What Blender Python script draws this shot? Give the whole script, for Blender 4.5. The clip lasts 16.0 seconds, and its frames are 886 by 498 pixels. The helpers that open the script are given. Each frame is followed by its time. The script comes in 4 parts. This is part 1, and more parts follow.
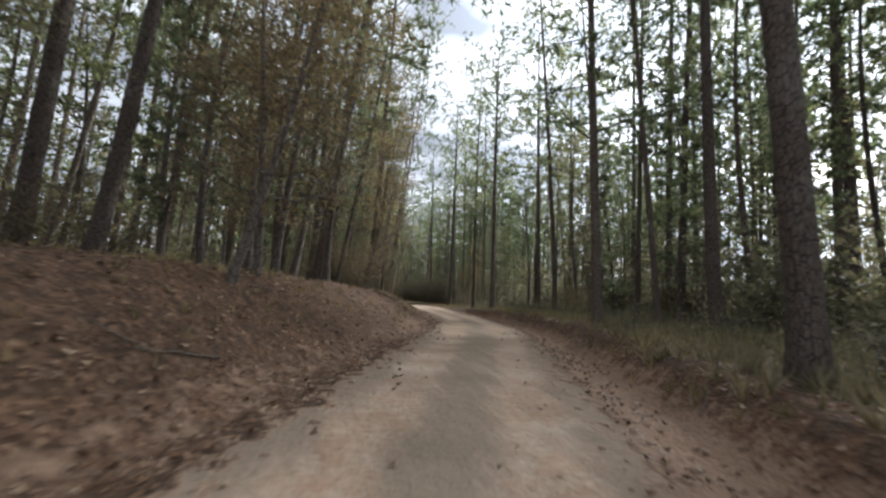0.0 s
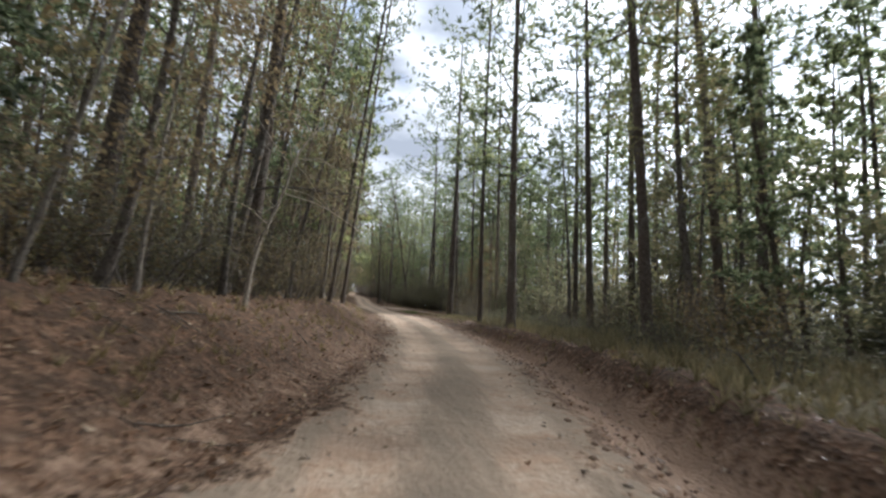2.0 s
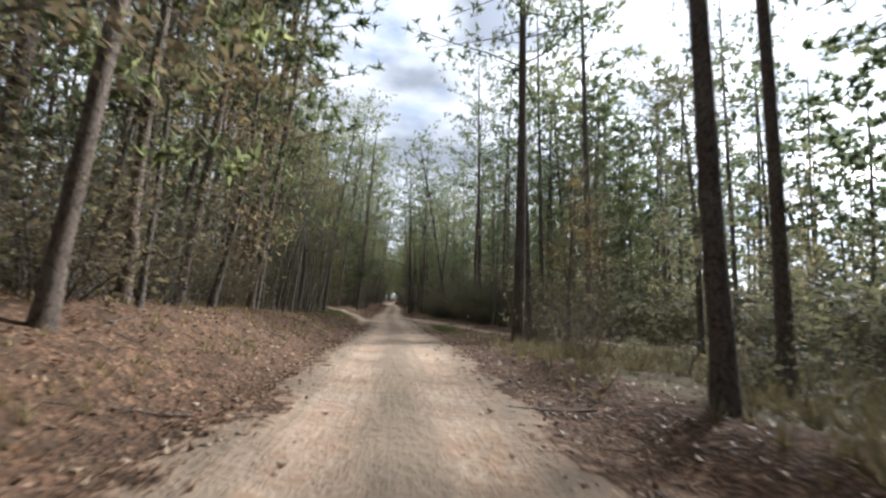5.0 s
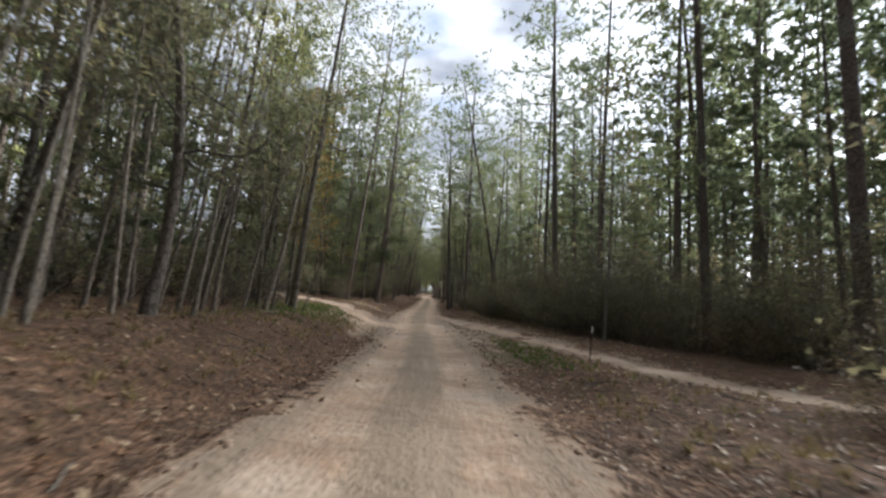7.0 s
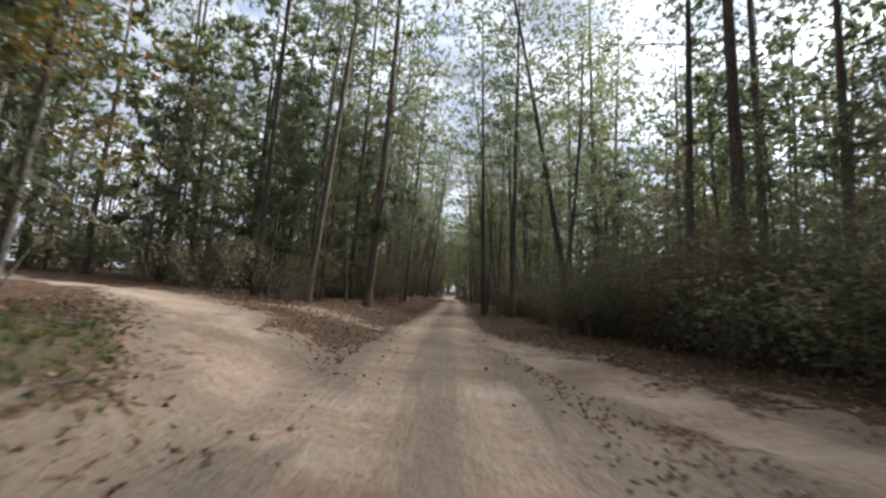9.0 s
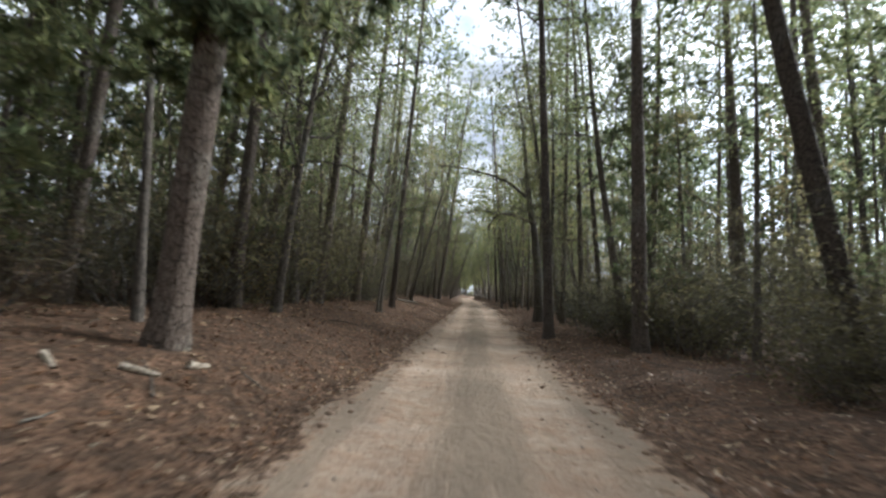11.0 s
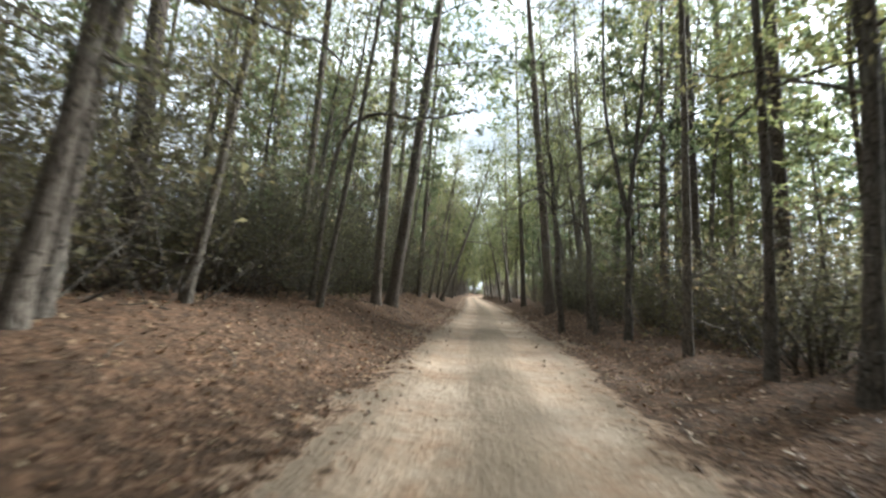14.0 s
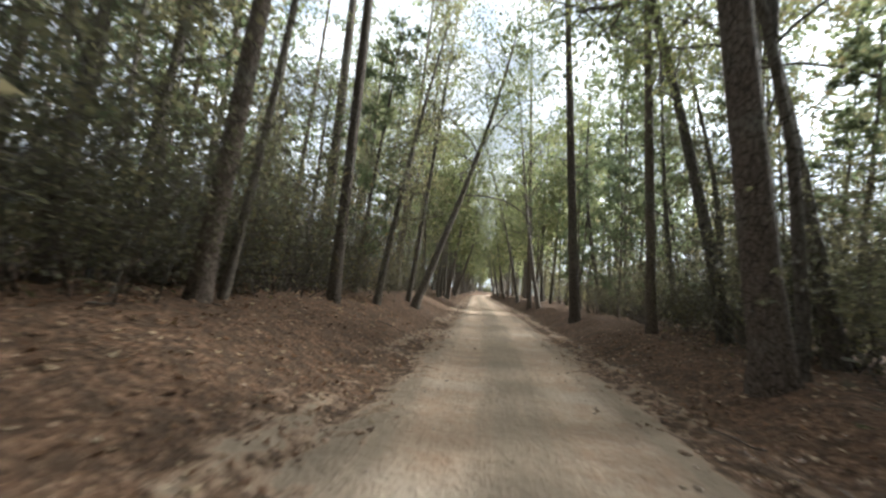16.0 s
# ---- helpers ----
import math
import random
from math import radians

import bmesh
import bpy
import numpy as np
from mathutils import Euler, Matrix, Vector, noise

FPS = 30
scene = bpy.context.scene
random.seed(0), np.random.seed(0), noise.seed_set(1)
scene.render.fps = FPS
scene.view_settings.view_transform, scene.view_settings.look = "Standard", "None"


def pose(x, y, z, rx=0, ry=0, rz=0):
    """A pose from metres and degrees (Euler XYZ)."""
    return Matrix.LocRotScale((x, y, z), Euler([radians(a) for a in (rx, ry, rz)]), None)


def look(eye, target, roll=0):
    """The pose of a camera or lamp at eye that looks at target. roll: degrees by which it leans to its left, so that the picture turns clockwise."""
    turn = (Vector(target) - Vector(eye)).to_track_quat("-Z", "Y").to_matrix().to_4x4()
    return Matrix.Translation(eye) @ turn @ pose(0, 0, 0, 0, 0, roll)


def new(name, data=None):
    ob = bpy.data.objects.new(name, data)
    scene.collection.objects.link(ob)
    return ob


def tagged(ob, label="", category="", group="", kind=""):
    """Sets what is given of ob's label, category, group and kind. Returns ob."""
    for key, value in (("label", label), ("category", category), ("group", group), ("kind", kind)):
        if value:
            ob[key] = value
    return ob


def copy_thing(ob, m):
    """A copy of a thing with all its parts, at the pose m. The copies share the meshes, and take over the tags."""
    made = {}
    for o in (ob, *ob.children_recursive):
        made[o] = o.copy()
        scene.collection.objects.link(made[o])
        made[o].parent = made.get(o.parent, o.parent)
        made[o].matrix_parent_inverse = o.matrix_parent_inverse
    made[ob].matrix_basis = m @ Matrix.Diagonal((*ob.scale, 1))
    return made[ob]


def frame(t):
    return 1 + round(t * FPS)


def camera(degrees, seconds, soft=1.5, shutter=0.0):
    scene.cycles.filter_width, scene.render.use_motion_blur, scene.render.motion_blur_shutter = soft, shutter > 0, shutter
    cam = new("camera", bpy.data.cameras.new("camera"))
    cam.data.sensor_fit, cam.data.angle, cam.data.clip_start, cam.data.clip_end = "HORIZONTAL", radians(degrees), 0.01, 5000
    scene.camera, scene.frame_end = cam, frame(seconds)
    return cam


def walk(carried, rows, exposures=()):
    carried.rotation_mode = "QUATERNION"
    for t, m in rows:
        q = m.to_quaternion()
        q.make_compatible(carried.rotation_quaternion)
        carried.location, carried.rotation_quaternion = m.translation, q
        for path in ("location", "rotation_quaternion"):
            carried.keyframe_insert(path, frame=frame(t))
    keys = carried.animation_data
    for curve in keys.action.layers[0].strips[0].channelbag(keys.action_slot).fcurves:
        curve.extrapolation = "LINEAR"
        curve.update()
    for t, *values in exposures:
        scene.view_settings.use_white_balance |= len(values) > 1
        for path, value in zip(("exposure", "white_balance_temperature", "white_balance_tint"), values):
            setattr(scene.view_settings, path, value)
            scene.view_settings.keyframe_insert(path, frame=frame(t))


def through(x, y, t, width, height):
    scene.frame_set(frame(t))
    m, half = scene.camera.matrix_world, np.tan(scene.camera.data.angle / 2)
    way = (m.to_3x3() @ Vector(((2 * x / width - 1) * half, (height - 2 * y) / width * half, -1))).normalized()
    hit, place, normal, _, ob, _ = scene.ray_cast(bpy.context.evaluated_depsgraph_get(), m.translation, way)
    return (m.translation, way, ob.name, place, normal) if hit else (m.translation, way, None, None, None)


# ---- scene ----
# A sandy forest track through tall pines, driven along slowly past a junction.
PATH = [
    (0, (-7.818, 3.796, 1.46), (-7.335, 5.725, 1.669), 4.1),
    (0.5, (-6.464, 7.462, 1.562), (-5.985, 9.393, 1.772), 4.5),
    (1, (-5.115, 11.223, 1.692), (-4.647, 13.156, 1.9), 4.3),
    (1.5, (-3.704, 14.838, 1.677), (-3.258, 16.775, 1.892), 4.3),
    (2, (-2.443, 18.364, 1.647), (-2.029, 20.308, 1.874), 4.3),
    (2.5, (-1.359, 21.823, 1.528), (-0.972, 23.769, 1.771), 3.9),
    (3, (-0.483, 25.215, 1.555), (-0.123, 27.167, 1.801), 3.7),
    (3.5, (0.281, 28.555, 1.548), (0.602, 30.514, 1.796), 3.7),
    (4, (0.911, 31.757, 1.456), (1.188, 33.721, 1.713), 3.6),
    (4.2, (1.129, 33.058, 1.414), (1.395, 35.021, 1.684), 3.2),
    (6.3, (1.678, 48.86, 1.601), (1.767, 50.846, 1.817), 4.7),
    (6.5, (1.757, 50.567, 1.561), (1.829, 52.554, 1.776), 4.5),
    (7, (1.886, 54.915, 1.416), (1.926, 56.903, 1.629), 4.4),
    (7.5, (2.038, 59.272, 1.311), (2.043, 61.261, 1.52), 4.3),
    (8, (2.089, 63.626, 1.2), (2.062, 65.615, 1.411), 4.3),
    (8.2, (2.037, 65.335, 1.142), (2.003, 67.323, 1.355), 4.2),
    (10.5, (0.893, 86.212, 1.28), (0.776, 88.198, 1.492), 3.5),
    (11, (0.999, 90.736, 1.225), (0.864, 92.72, 1.436), 3.5),
    (11.5, (0.963, 95.302, 1.196), (0.82, 97.286, 1.405), 3.6),
    (12, (1.046, 99.964, 1.227), (0.888, 101.947, 1.434), 3.9),
    (12.5, (1.043, 104.846, 1.231), (0.882, 106.829, 1.438), 3.7),
    (13, (1.16, 109.729, 1.313), (0.993, 111.712, 1.518), 3.4),
    (13.5, (1.118, 114.411, 1.398), (0.95, 116.393, 1.599), 3.5),
    (14, (1.201, 119.119, 1.478), (1.024, 121.101, 1.677), 3.6),
    (14.5, (1.285, 123.685, 1.622), (1.094, 125.667, 1.809), 4.1),
    (15, (1.279, 128.255, 1.758), (1.079, 130.237, 1.936), 4.7),
    (15.5, (1.207, 132.855, 1.763), (1.003, 134.837, 1.942), 4.6),
    (16, (1.123, 137.458, 1.700), (0.911, 139.434, 1.881), 4.8),
]

cam = camera(91.0, 16.0, soft=2.4, shutter=0.25)
walk(cam, [(t, look(eye, target, roll)) for t, eye, target, roll in PATH],
     exposures=[(0, 1.3, 6000, 9), (2.5, 1.4, 5900, 9), (4, 1.3, 5900, 10), (7, 1.36, 6050, 10), (8.5, 1.28, 6000, 10), (11, 1.75, 5850, 8),
                (11.5, 1.8, 5900, 8), (13, 2.3, 6050, 6), (14.5, 2.22, 5900, 3), (15.5, 2.1, 5950, 4), (16, 2.1, 6050, 5)])

# ---- light ----
SUN_AZIMUTH, SUN_HEIGHT = radians(62), radians(33)      # to the right of the track, veiled by cloud
world = bpy.data.worlds.new("overcast_sky")
scene.world = world
world.use_nodes = True
wn, wl = world.node_tree.nodes, world.node_tree.links
wn.clear()
sky = wn.new("ShaderNodeTexSky")
sky.sky_type, sky.sun_disc = "NISHITA", False
sky.sun_elevation, sky.sun_rotation = SUN_HEIGHT, SUN_AZIMUTH
sky.air_density, sky.dust_density = 1.0, 2.0
where = wn.new("ShaderNodeTexCoord")
flat = wn.new("ShaderNodeMapping")
flat.inputs["Scale"].default_value = (1.6, 1.6, 4.0)
puffs = wn.new("ShaderNodeTexNoise")
puffs.inputs["Scale"].default_value, puffs.inputs["Detail"].default_value, puffs.inputs["Roughness"].default_value = 1.7, 6.0, 0.55
cover = wn.new("ShaderNodeValToRGB")
cover.color_ramp.elements[0].position, cover.color_ramp.elements[1].position = 0.24, 0.40
shades = wn.new("ShaderNodeTexNoise")
shades.inputs["Scale"].default_value, shades.inputs["Detail"].default_value = 2.6, 5.0
grey = wn.new("ShaderNodeValToRGB")
grey.color_ramp.elements[0].position, grey.color_ramp.elements[1].position = 0.38, 0.60
grey.color_ramp.elements[0].color, grey.color_ramp.elements[1].color = (0.21, 0.224, 0.252, 1), (0.47, 0.48, 0.50, 1)
thin = wn.new("ShaderNodeMix")
thin.data_type = "RGBA"
blue = wn.new("ShaderNodeVectorMath")
blue.operation = "SCALE"
blue.inputs["Scale"].default_value = 0.09
back = wn.new("ShaderNodeBackground")
back.inputs["Strength"].default_value = 1.0
out = wn.new("ShaderNodeOutputWorld")
wl.new(where.outputs["Generated"], flat.inputs["Vector"])
wl.new(flat.outputs["Vector"], puffs.inputs["Vector"])
wl.new(flat.outputs["Vector"], shades.inputs["Vector"])
wl.new(puffs.outputs["Fac"], cover.inputs["Fac"])
wl.new(shades.outputs["Fac"], grey.inputs["Fac"])
wl.new(sky.outputs["Color"], blue.inputs[0])
wl.new(cover.outputs["Color"], thin.inputs["Factor"])
wl.new(blue.outputs["Vector"], thin.inputs["A"])
wl.new(grey.outputs["Color"], thin.inputs["B"])
# the cloud is brightest round the veiled sun
toward = Vector((math.sin(SUN_AZIMUTH) * math.cos(SUN_HEIGHT), math.cos(SUN_AZIMUTH) * math.cos(SUN_HEIGHT), math.sin(SUN_HEIGHT)))
facing = wn.new("ShaderNodeVectorMath")
facing.operation, facing.inputs[1].default_value = "DOT_PRODUCT", toward
veil = wn.new("ShaderNodeMapRange")
veil.interpolation_type = "SMOOTHERSTEP"
for key, value in (("From Min", 0.62), ("From Max", 1.0), ("To Min", 1.0), ("To Max", 2.3)):
    veil.inputs[key].default_value = value
glow = wn.new("ShaderNodeVectorMath")
glow.operation = "SCALE"
wl.new(where.outputs["Generated"], facing.inputs[0])
wl.new(facing.outputs["Value"], veil.inputs["Value"])
wl.new(thin.outputs["Result"], glow.inputs[0])
wl.new(veil.outputs["Result"], glow.inputs["Scale"])
wl.new(glow.outputs["Vector"], back.inputs["Color"])
wl.new(back.outputs["Background"], out.inputs["Surface"])

sun = new("sun", bpy.data.lights.new("sun", "SUN"))
sun.data.energy, sun.data.angle, sun.data.color = 5.0, radians(14), (1.0, 0.975, 0.93)
sun.matrix_world = look(toward * 60, (0, 0, 0))


# ---- materials ----
def material(name):
    m = bpy.data.materials.new(name)
    m.use_nodes = True
    nt = m.node_tree
    nt.nodes.clear()
    return m, nt.nodes, nt.links


def node(nodes, kind, **values):
    n = nodes.new("ShaderNode" + kind)
    for key, value in values.items():
        n.inputs[key.replace("_", " ")].default_value = value
    return n


def ramp(nodes, links, source, stops):
    r = nodes.new("ShaderNodeValToRGB")
    el = r.color_ramp.elements
    el[0].position, el[0].color = stops[0][0], (*stops[0][1], 1)
    el[1].position, el[1].color = stops[-1][0], (*stops[-1][1], 1)
    for at, colour in stops[1:-1]:
        el.new(at).color = (*colour, 1)
    links.new(source, r.inputs["Fac"])
    return r.outputs["Color"]


def mixed(nodes, links, factor, a, b, how="MIX"):
    m = nodes.new("ShaderNodeMix")
    m.data_type, m.blend_type = "RGBA", how
    for value, key in ((factor, "Factor"), (a, "A"), (b, "B")):
        if hasattr(value, "is_output"):
            links.new(value, m.inputs[key])
        else:
            m.inputs[key].default_value = value if key == "Factor" else (*value, 1)
    return m.outputs["Result"]


def maths(nodes, links, how, a, b=0.0):
    m = nodes.new("ShaderNodeMath")
    m.operation = how
    for n, value in enumerate((a, b)):
        if hasattr(value, "is_output"):
            links.new(value, m.inputs[n])
        else:
            m.inputs[n].default_value = value
    return m.outputs["Value"]


def bark(name, dark, light, plates, deep):
    """Furrowed bark: long plates, lichen-grey patches and cracks."""
    m, n, l = material(name)
    at = n.new("ShaderNodeTexCoord").outputs["Object"]
    stretch = n.new("ShaderNodeMapping")
    stretch.inputs["Scale"].default_value = (plates, plates, plates * 0.28)
    l.new(at, stretch.inputs["Vector"])
    warp = node(n, "TexNoise", Scale=3.0, Detail=4.0)
    l.new(stretch.outputs["Vector"], warp.inputs["Vector"])
    bent = mixed(n, l, 0.25, stretch.outputs["Vector"], warp.outputs["Color"], "ADD")
    cells = n.new("ShaderNodeTexVoronoi")
    cells.feature = "DISTANCE_TO_EDGE"
    cells.inputs["Scale"].default_value = 1.0
    l.new(bent, cells.inputs["Vector"])
    crack = ramp(n, l, cells.outputs["Distance"], [(0.0, (0, 0, 0)), (0.11, (1, 1, 1))])
    fine = node(n, "TexNoise", Scale=26.0, Detail=6.0, Roughness=0.65)
    l.new(at, fine.inputs["Vector"])
    big = node(n, "TexNoise", Scale=0.9, Detail=4.0)
    l.new(at, big.inputs["Vector"])
    tone = mixed(n, l, ramp(n, l, fine.outputs["Fac"], [(0.3, (0, 0, 0)), (0.72, (1, 1, 1))]), dark, light)
    lichen = mixed(n, l, ramp(n, l, big.outputs["Fac"], [(0.50, (0, 0, 0)), (0.72, (0.6, 0.6, 0.6))]), tone, (0.20, 0.20, 0.175))
    own = n.new("ShaderNodeObjectInfo")
    vary = ramp(n, l, own.outputs["Random"], [(0.0, (0.75, 0.75, 0.75)), (1.0, (1.25, 1.22, 1.18))])
    base = mixed(n, l, 1.0, mixed(n, l, crack, tuple(v * 0.55 for v in dark), lichen), vary, "MULTIPLY")
    b = node(n, "BsdfPrincipled", Roughness=0.92)
    b.inputs["Specular IOR Level"].default_value = 0.2
    l.new(base, b.inputs["Base Color"])
    rise = maths(n, l, "ADD", crack, maths(n, l, "MULTIPLY", fine.outputs["Fac"], 0.6))
    bump = node(n, "Bump", Strength=0.9, Distance=deep)
    l.new(rise, bump.inputs["Height"])
    l.new(bump.outputs["Normal"], b.inputs["Normal"])
    l.new(b.outputs["BSDF"], n.new("ShaderNodeOutputMaterial").inputs["Surface"])
    return m


def foliage(name, colours, through=0.45, gloss=0.3):
    """Leaves or needles: each one takes its own tone, each plant its own cast; light comes through them."""
    m, n, l = material(name)
    each = n.new("ShaderNodeNewGeometry").outputs["Random Per Island"]
    stops = [(i / (len(colours) - 1), c) for i, c in enumerate(colours)]
    tone = ramp(n, l, each, stops)
    own = n.new("ShaderNodeObjectInfo")
    vary = ramp(n, l, own.outputs["Random"], [(0.0, (0.72, 0.74, 0.72)), (0.5, (1.0, 1.0, 1.0)), (1.0, (1.28, 1.18, 0.95))])
    at = n.new("ShaderNodeTexCoord").outputs["Object"]
    patch = node(n, "TexNoise", Scale=0.55, Detail=3.0)
    l.new(at, patch.inputs["Vector"])
    lump = ramp(n, l, patch.outputs["Fac"], [(0.3, (0.75, 0.78, 0.78)), (0.7, (1.2, 1.18, 1.05))])
    base = mixed(n, l, 1.0, mixed(n, l, 1.0, tone, vary, "MULTIPLY"), lump, "MULTIPLY")
    b = node(n, "BsdfPrincipled", Roughness=0.6)
    b.inputs["Specular IOR Level"].default_value = gloss
    l.new(base, b.inputs["Base Color"])
    t = n.new("ShaderNodeBsdfTranslucent")
    l.new(mixed(n, l, 1.0, base, (1.55, 1.55, 1.34), "MULTIPLY"), t.inputs["Color"])
    both = node(n, "MixShader", Fac=through)
    l.new(b.outputs["BSDF"], both.inputs[1])
    l.new(t.outputs["BSDF"], both.inputs[2])
    l.new(both.outputs["Shader"], n.new("ShaderNodeOutputMaterial").inputs["Surface"])
    return m


def ground_material():
    """Pale sand in the wheel tracks, red clay along the edges, rotting leaf litter beyond."""
    m, n, l = material("sand_clay_and_litter")
    at = n.new("ShaderNodeNewGeometry").outputs["Position"]

    def grain(scale, detail=5.0, rough=0.6):
        g = node(n, "TexNoise", Scale=scale, Detail=detail, Roughness=rough)
        l.new(at, g.inputs["Vector"])
        return g.outputs["Fac"]

    def given(name):
        a = n.new("ShaderNodeAttribute")
        a.attribute_name = name
        return a.outputs["Fac"]

    edge, lane, clay, green = given("edge"), given("lane"), given("clay"), given("green")
    fine, mid, big, speck = grain(38.0, 6.0, 0.7), grain(4.2), grain(0.55), grain(14.0, 4.0, 0.65)
    # sand, ruts and washboard
    sand = ramp(n, l, speck, [(0.25, (0.25, 0.178, 0.124)), (0.5, (0.375, 0.282, 0.207)), (0.78, (0.49, 0.393, 0.303))])
    redder = ramp(n, l, mid, [(0.42, (0, 0, 0)), (0.66, (0.75, 0.75, 0.75))])
    sand = mixed(n, l, redder, sand, (0.33, 0.212, 0.14))
    stretch = n.new("ShaderNodeMapping")
    stretch.inputs["Scale"].default_value = (2.4, 0.22, 1)
    l.new(at, stretch.inputs["Vector"])
    streak = node(n, "TexNoise", Scale=1.6, Detail=6.0, Roughness=0.65)
    l.new(stretch.outputs["Vector"], streak.inputs["Vector"])
    worn = ramp(n, l, maths(n, l, "ADD", lane, maths(n, l, "MULTIPLY", maths(n, l, "SUBTRACT", streak.outputs["Fac"], 0.5), 1.3)), [(0.35, (0, 0, 0)), (0.75, (1, 1, 1))])
    # pale washboard bands and damper stretches across the way
    band = n.new("ShaderNodeMapping")
    band.inputs["Scale"].default_value = (0.16, 0.85, 1)
    l.new(at, band.inputs["Vector"])
    bands = node(n, "TexNoise", Scale=1.0, Detail=4.0, Roughness=0.55)
    l.new(band.outputs["Vector"], bands.inputs["Vector"])
    sand = mixed(n, l, ramp(n, l, bands.outputs["Fac"], [(0.50, (0, 0, 0)), (0.66, (0.6, 0.6, 0.6))]), sand, (0.46, 0.372, 0.29))
    sand = mixed(n, l, ramp(n, l, bands.outputs["Fac"], [(0.34, (0.6, 0.6, 0.6)), (0.46, (0, 0, 0))]), sand, (0.25, 0.175, 0.122))
    middle = mixed(n, l, speck, (0.19, 0.144, 0.103), (0.31, 0.24, 0.176))
    road = mixed(n, l, worn, middle, sand)
    # litter
    leaves = n.new("ShaderNodeTexVoronoi")
    leaves.inputs["Scale"].default_value = 17.0
    l.new(at, leaves.inputs["Vector"])
    litter = ramp(n, l, leaves.outputs["Color"], [(0.0, (0.04, 0.027, 0.018)), (0.4, (0.106, 0.062, 0.039)), (0.75, (0.172, 0.102, 0.064)), (0.93, (0.23, 0.15, 0.098)), (1.0, (0.45, 0.355, 0.27))])
    litter = mixed(n, l, ramp(n, l, mid, [(0.40, (0, 0, 0)), (0.62, (0.85, 0.85, 0.85))]), litter, (0.058, 0.039, 0.026))
    grassy = ramp(n, l, maths(n, l, "ADD", green, maths(n, l, "SUBTRACT", mid, 0.62)), [(0.30, (0, 0, 0)), (0.62, (0.8, 0.8, 0.8))])
    litter = mixed(n, l, grassy, litter, mixed(n, l, fine, (0.085, 0.077, 0.042), (0.18, 0.157, 0.092)))
    clays = mixed(n, l, speck, (0.21, 0.132, 0.088), (0.38, 0.258, 0.18))
    reds = ramp(n, l, maths(n, l, "ADD", clay, maths(n, l, "MULTIPLY", maths(n, l, "SUBTRACT", mid, 0.5), 1.4)), [(0.4, (0, 0, 0)), (0.7, (0.9, 0.9, 0.9))])
    litter = mixed(n, l, reds, litter, clays)
    ragged = maths(n, l, "ADD", edge, maths(n, l, "ADD", maths(n, l, "MULTIPLY", maths(n, l, "SUBTRACT", mid, 0.5), 1.7), maths(n, l, "ADD", maths(n, l, "MULTIPLY", maths(n, l, "SUBTRACT", big, 0.5), 1.8), maths(n, l, "MULTIPLY", maths(n, l, "SUBTRACT", streak.outputs["Fac"], 0.5), 1.2))))
    rim = ramp(n, l, ragged, [(-0.75, (0, 0, 0)), (-0.1, (0.75, 0.75, 0.75))])
    road = mixed(n, l, rim, road, mixed(n, l, speck, (0.25, 0.158, 0.102), (0.40, 0.285, 0.203)))
    on = ramp(n, l, ragged, [(-0.0, (1, 1, 1)), (0.34, (0, 0, 0))])
    base = mixed(n, l, on, litter, road)
    shade = ramp(n, l, big, [(0.3, (0.8, 0.8, 0.8)), (0.7, (1.15, 1.13, 1.1))])
    base = mixed(n, l, 1.0, base, shade, "MULTIPLY")
    b = node(n, "BsdfPrincipled", Roughness=0.95)
    b.inputs["Specular IOR Level"].default_value = 0.15
    l.new(base, b.inputs["Base Color"])
    off_track = maths(n, l, "MULTIPLY", leaves.outputs["Distance"], maths(n, l, "SUBTRACT", 0.7, maths(n, l, "MULTIPLY", on, 0.7)))
    rise = maths(n, l, "ADD", off_track, maths(n, l, "ADD", maths(n, l, "MULTIPLY", speck, 0.7), maths(n, l, "ADD", maths(n, l, "MULTIPLY", streak.outputs["Fac"], 0.8), maths(n, l, "MULTIPLY", mid, 1.6))))
    bump = node(n, "Bump", Strength=0.75, Distance=0.05)
    l.new(rise, bump.inputs["Height"])
    l.new(bump.outputs["Normal"], b.inputs["Normal"])
    l.new(b.outputs["BSDF"], n.new("ShaderNodeOutputMaterial").inputs["Surface"])
    return m


GROUND = ground_material()
PINE_BARK = bark("pine_bark", (0.058, 0.045, 0.037), (0.185, 0.150, 0.124), 19.0, 0.014)
DARK_BARK = bark("hardwood_bark", (0.065, 0.055, 0.047), (0.19, 0.165, 0.14), 14.0, 0.012)
PALE_BARK = bark("pale_bark", (0.10, 0.086, 0.070), (0.27, 0.24, 0.20), 16.0, 0.006)
BLEACHED = bark("bleached_wood", (0.30, 0.25, 0.195), (0.50, 0.44, 0.355), 16.0, 0.003)
NEEDLES = foliage("pine_needles", [(0.066, 0.084, 0.058), (0.096, 0.116, 0.076), (0.130, 0.148, 0.096), (0.172, 0.180, 0.120)], 0.68)
GREEN_LEAF = foliage("green_leaves", [(0.080, 0.090, 0.052), (0.112, 0.122, 0.068), (0.145, 0.150, 0.088), (0.178, 0.172, 0.112)], 0.68)
OLIVE_LEAF = foliage("olive_leaves", [(0.076, 0.074, 0.053), (0.106, 0.102, 0.072), (0.138, 0.130, 0.092), (0.180, 0.152, 0.112)], 0.65)
BROWN_LEAF = foliage("brown_leaves", [(0.075, 0.057, 0.043), (0.115, 0.085, 0.061), (0.152, 0.114, 0.081), (0.13, 0.118, 0.078)], 0.6)
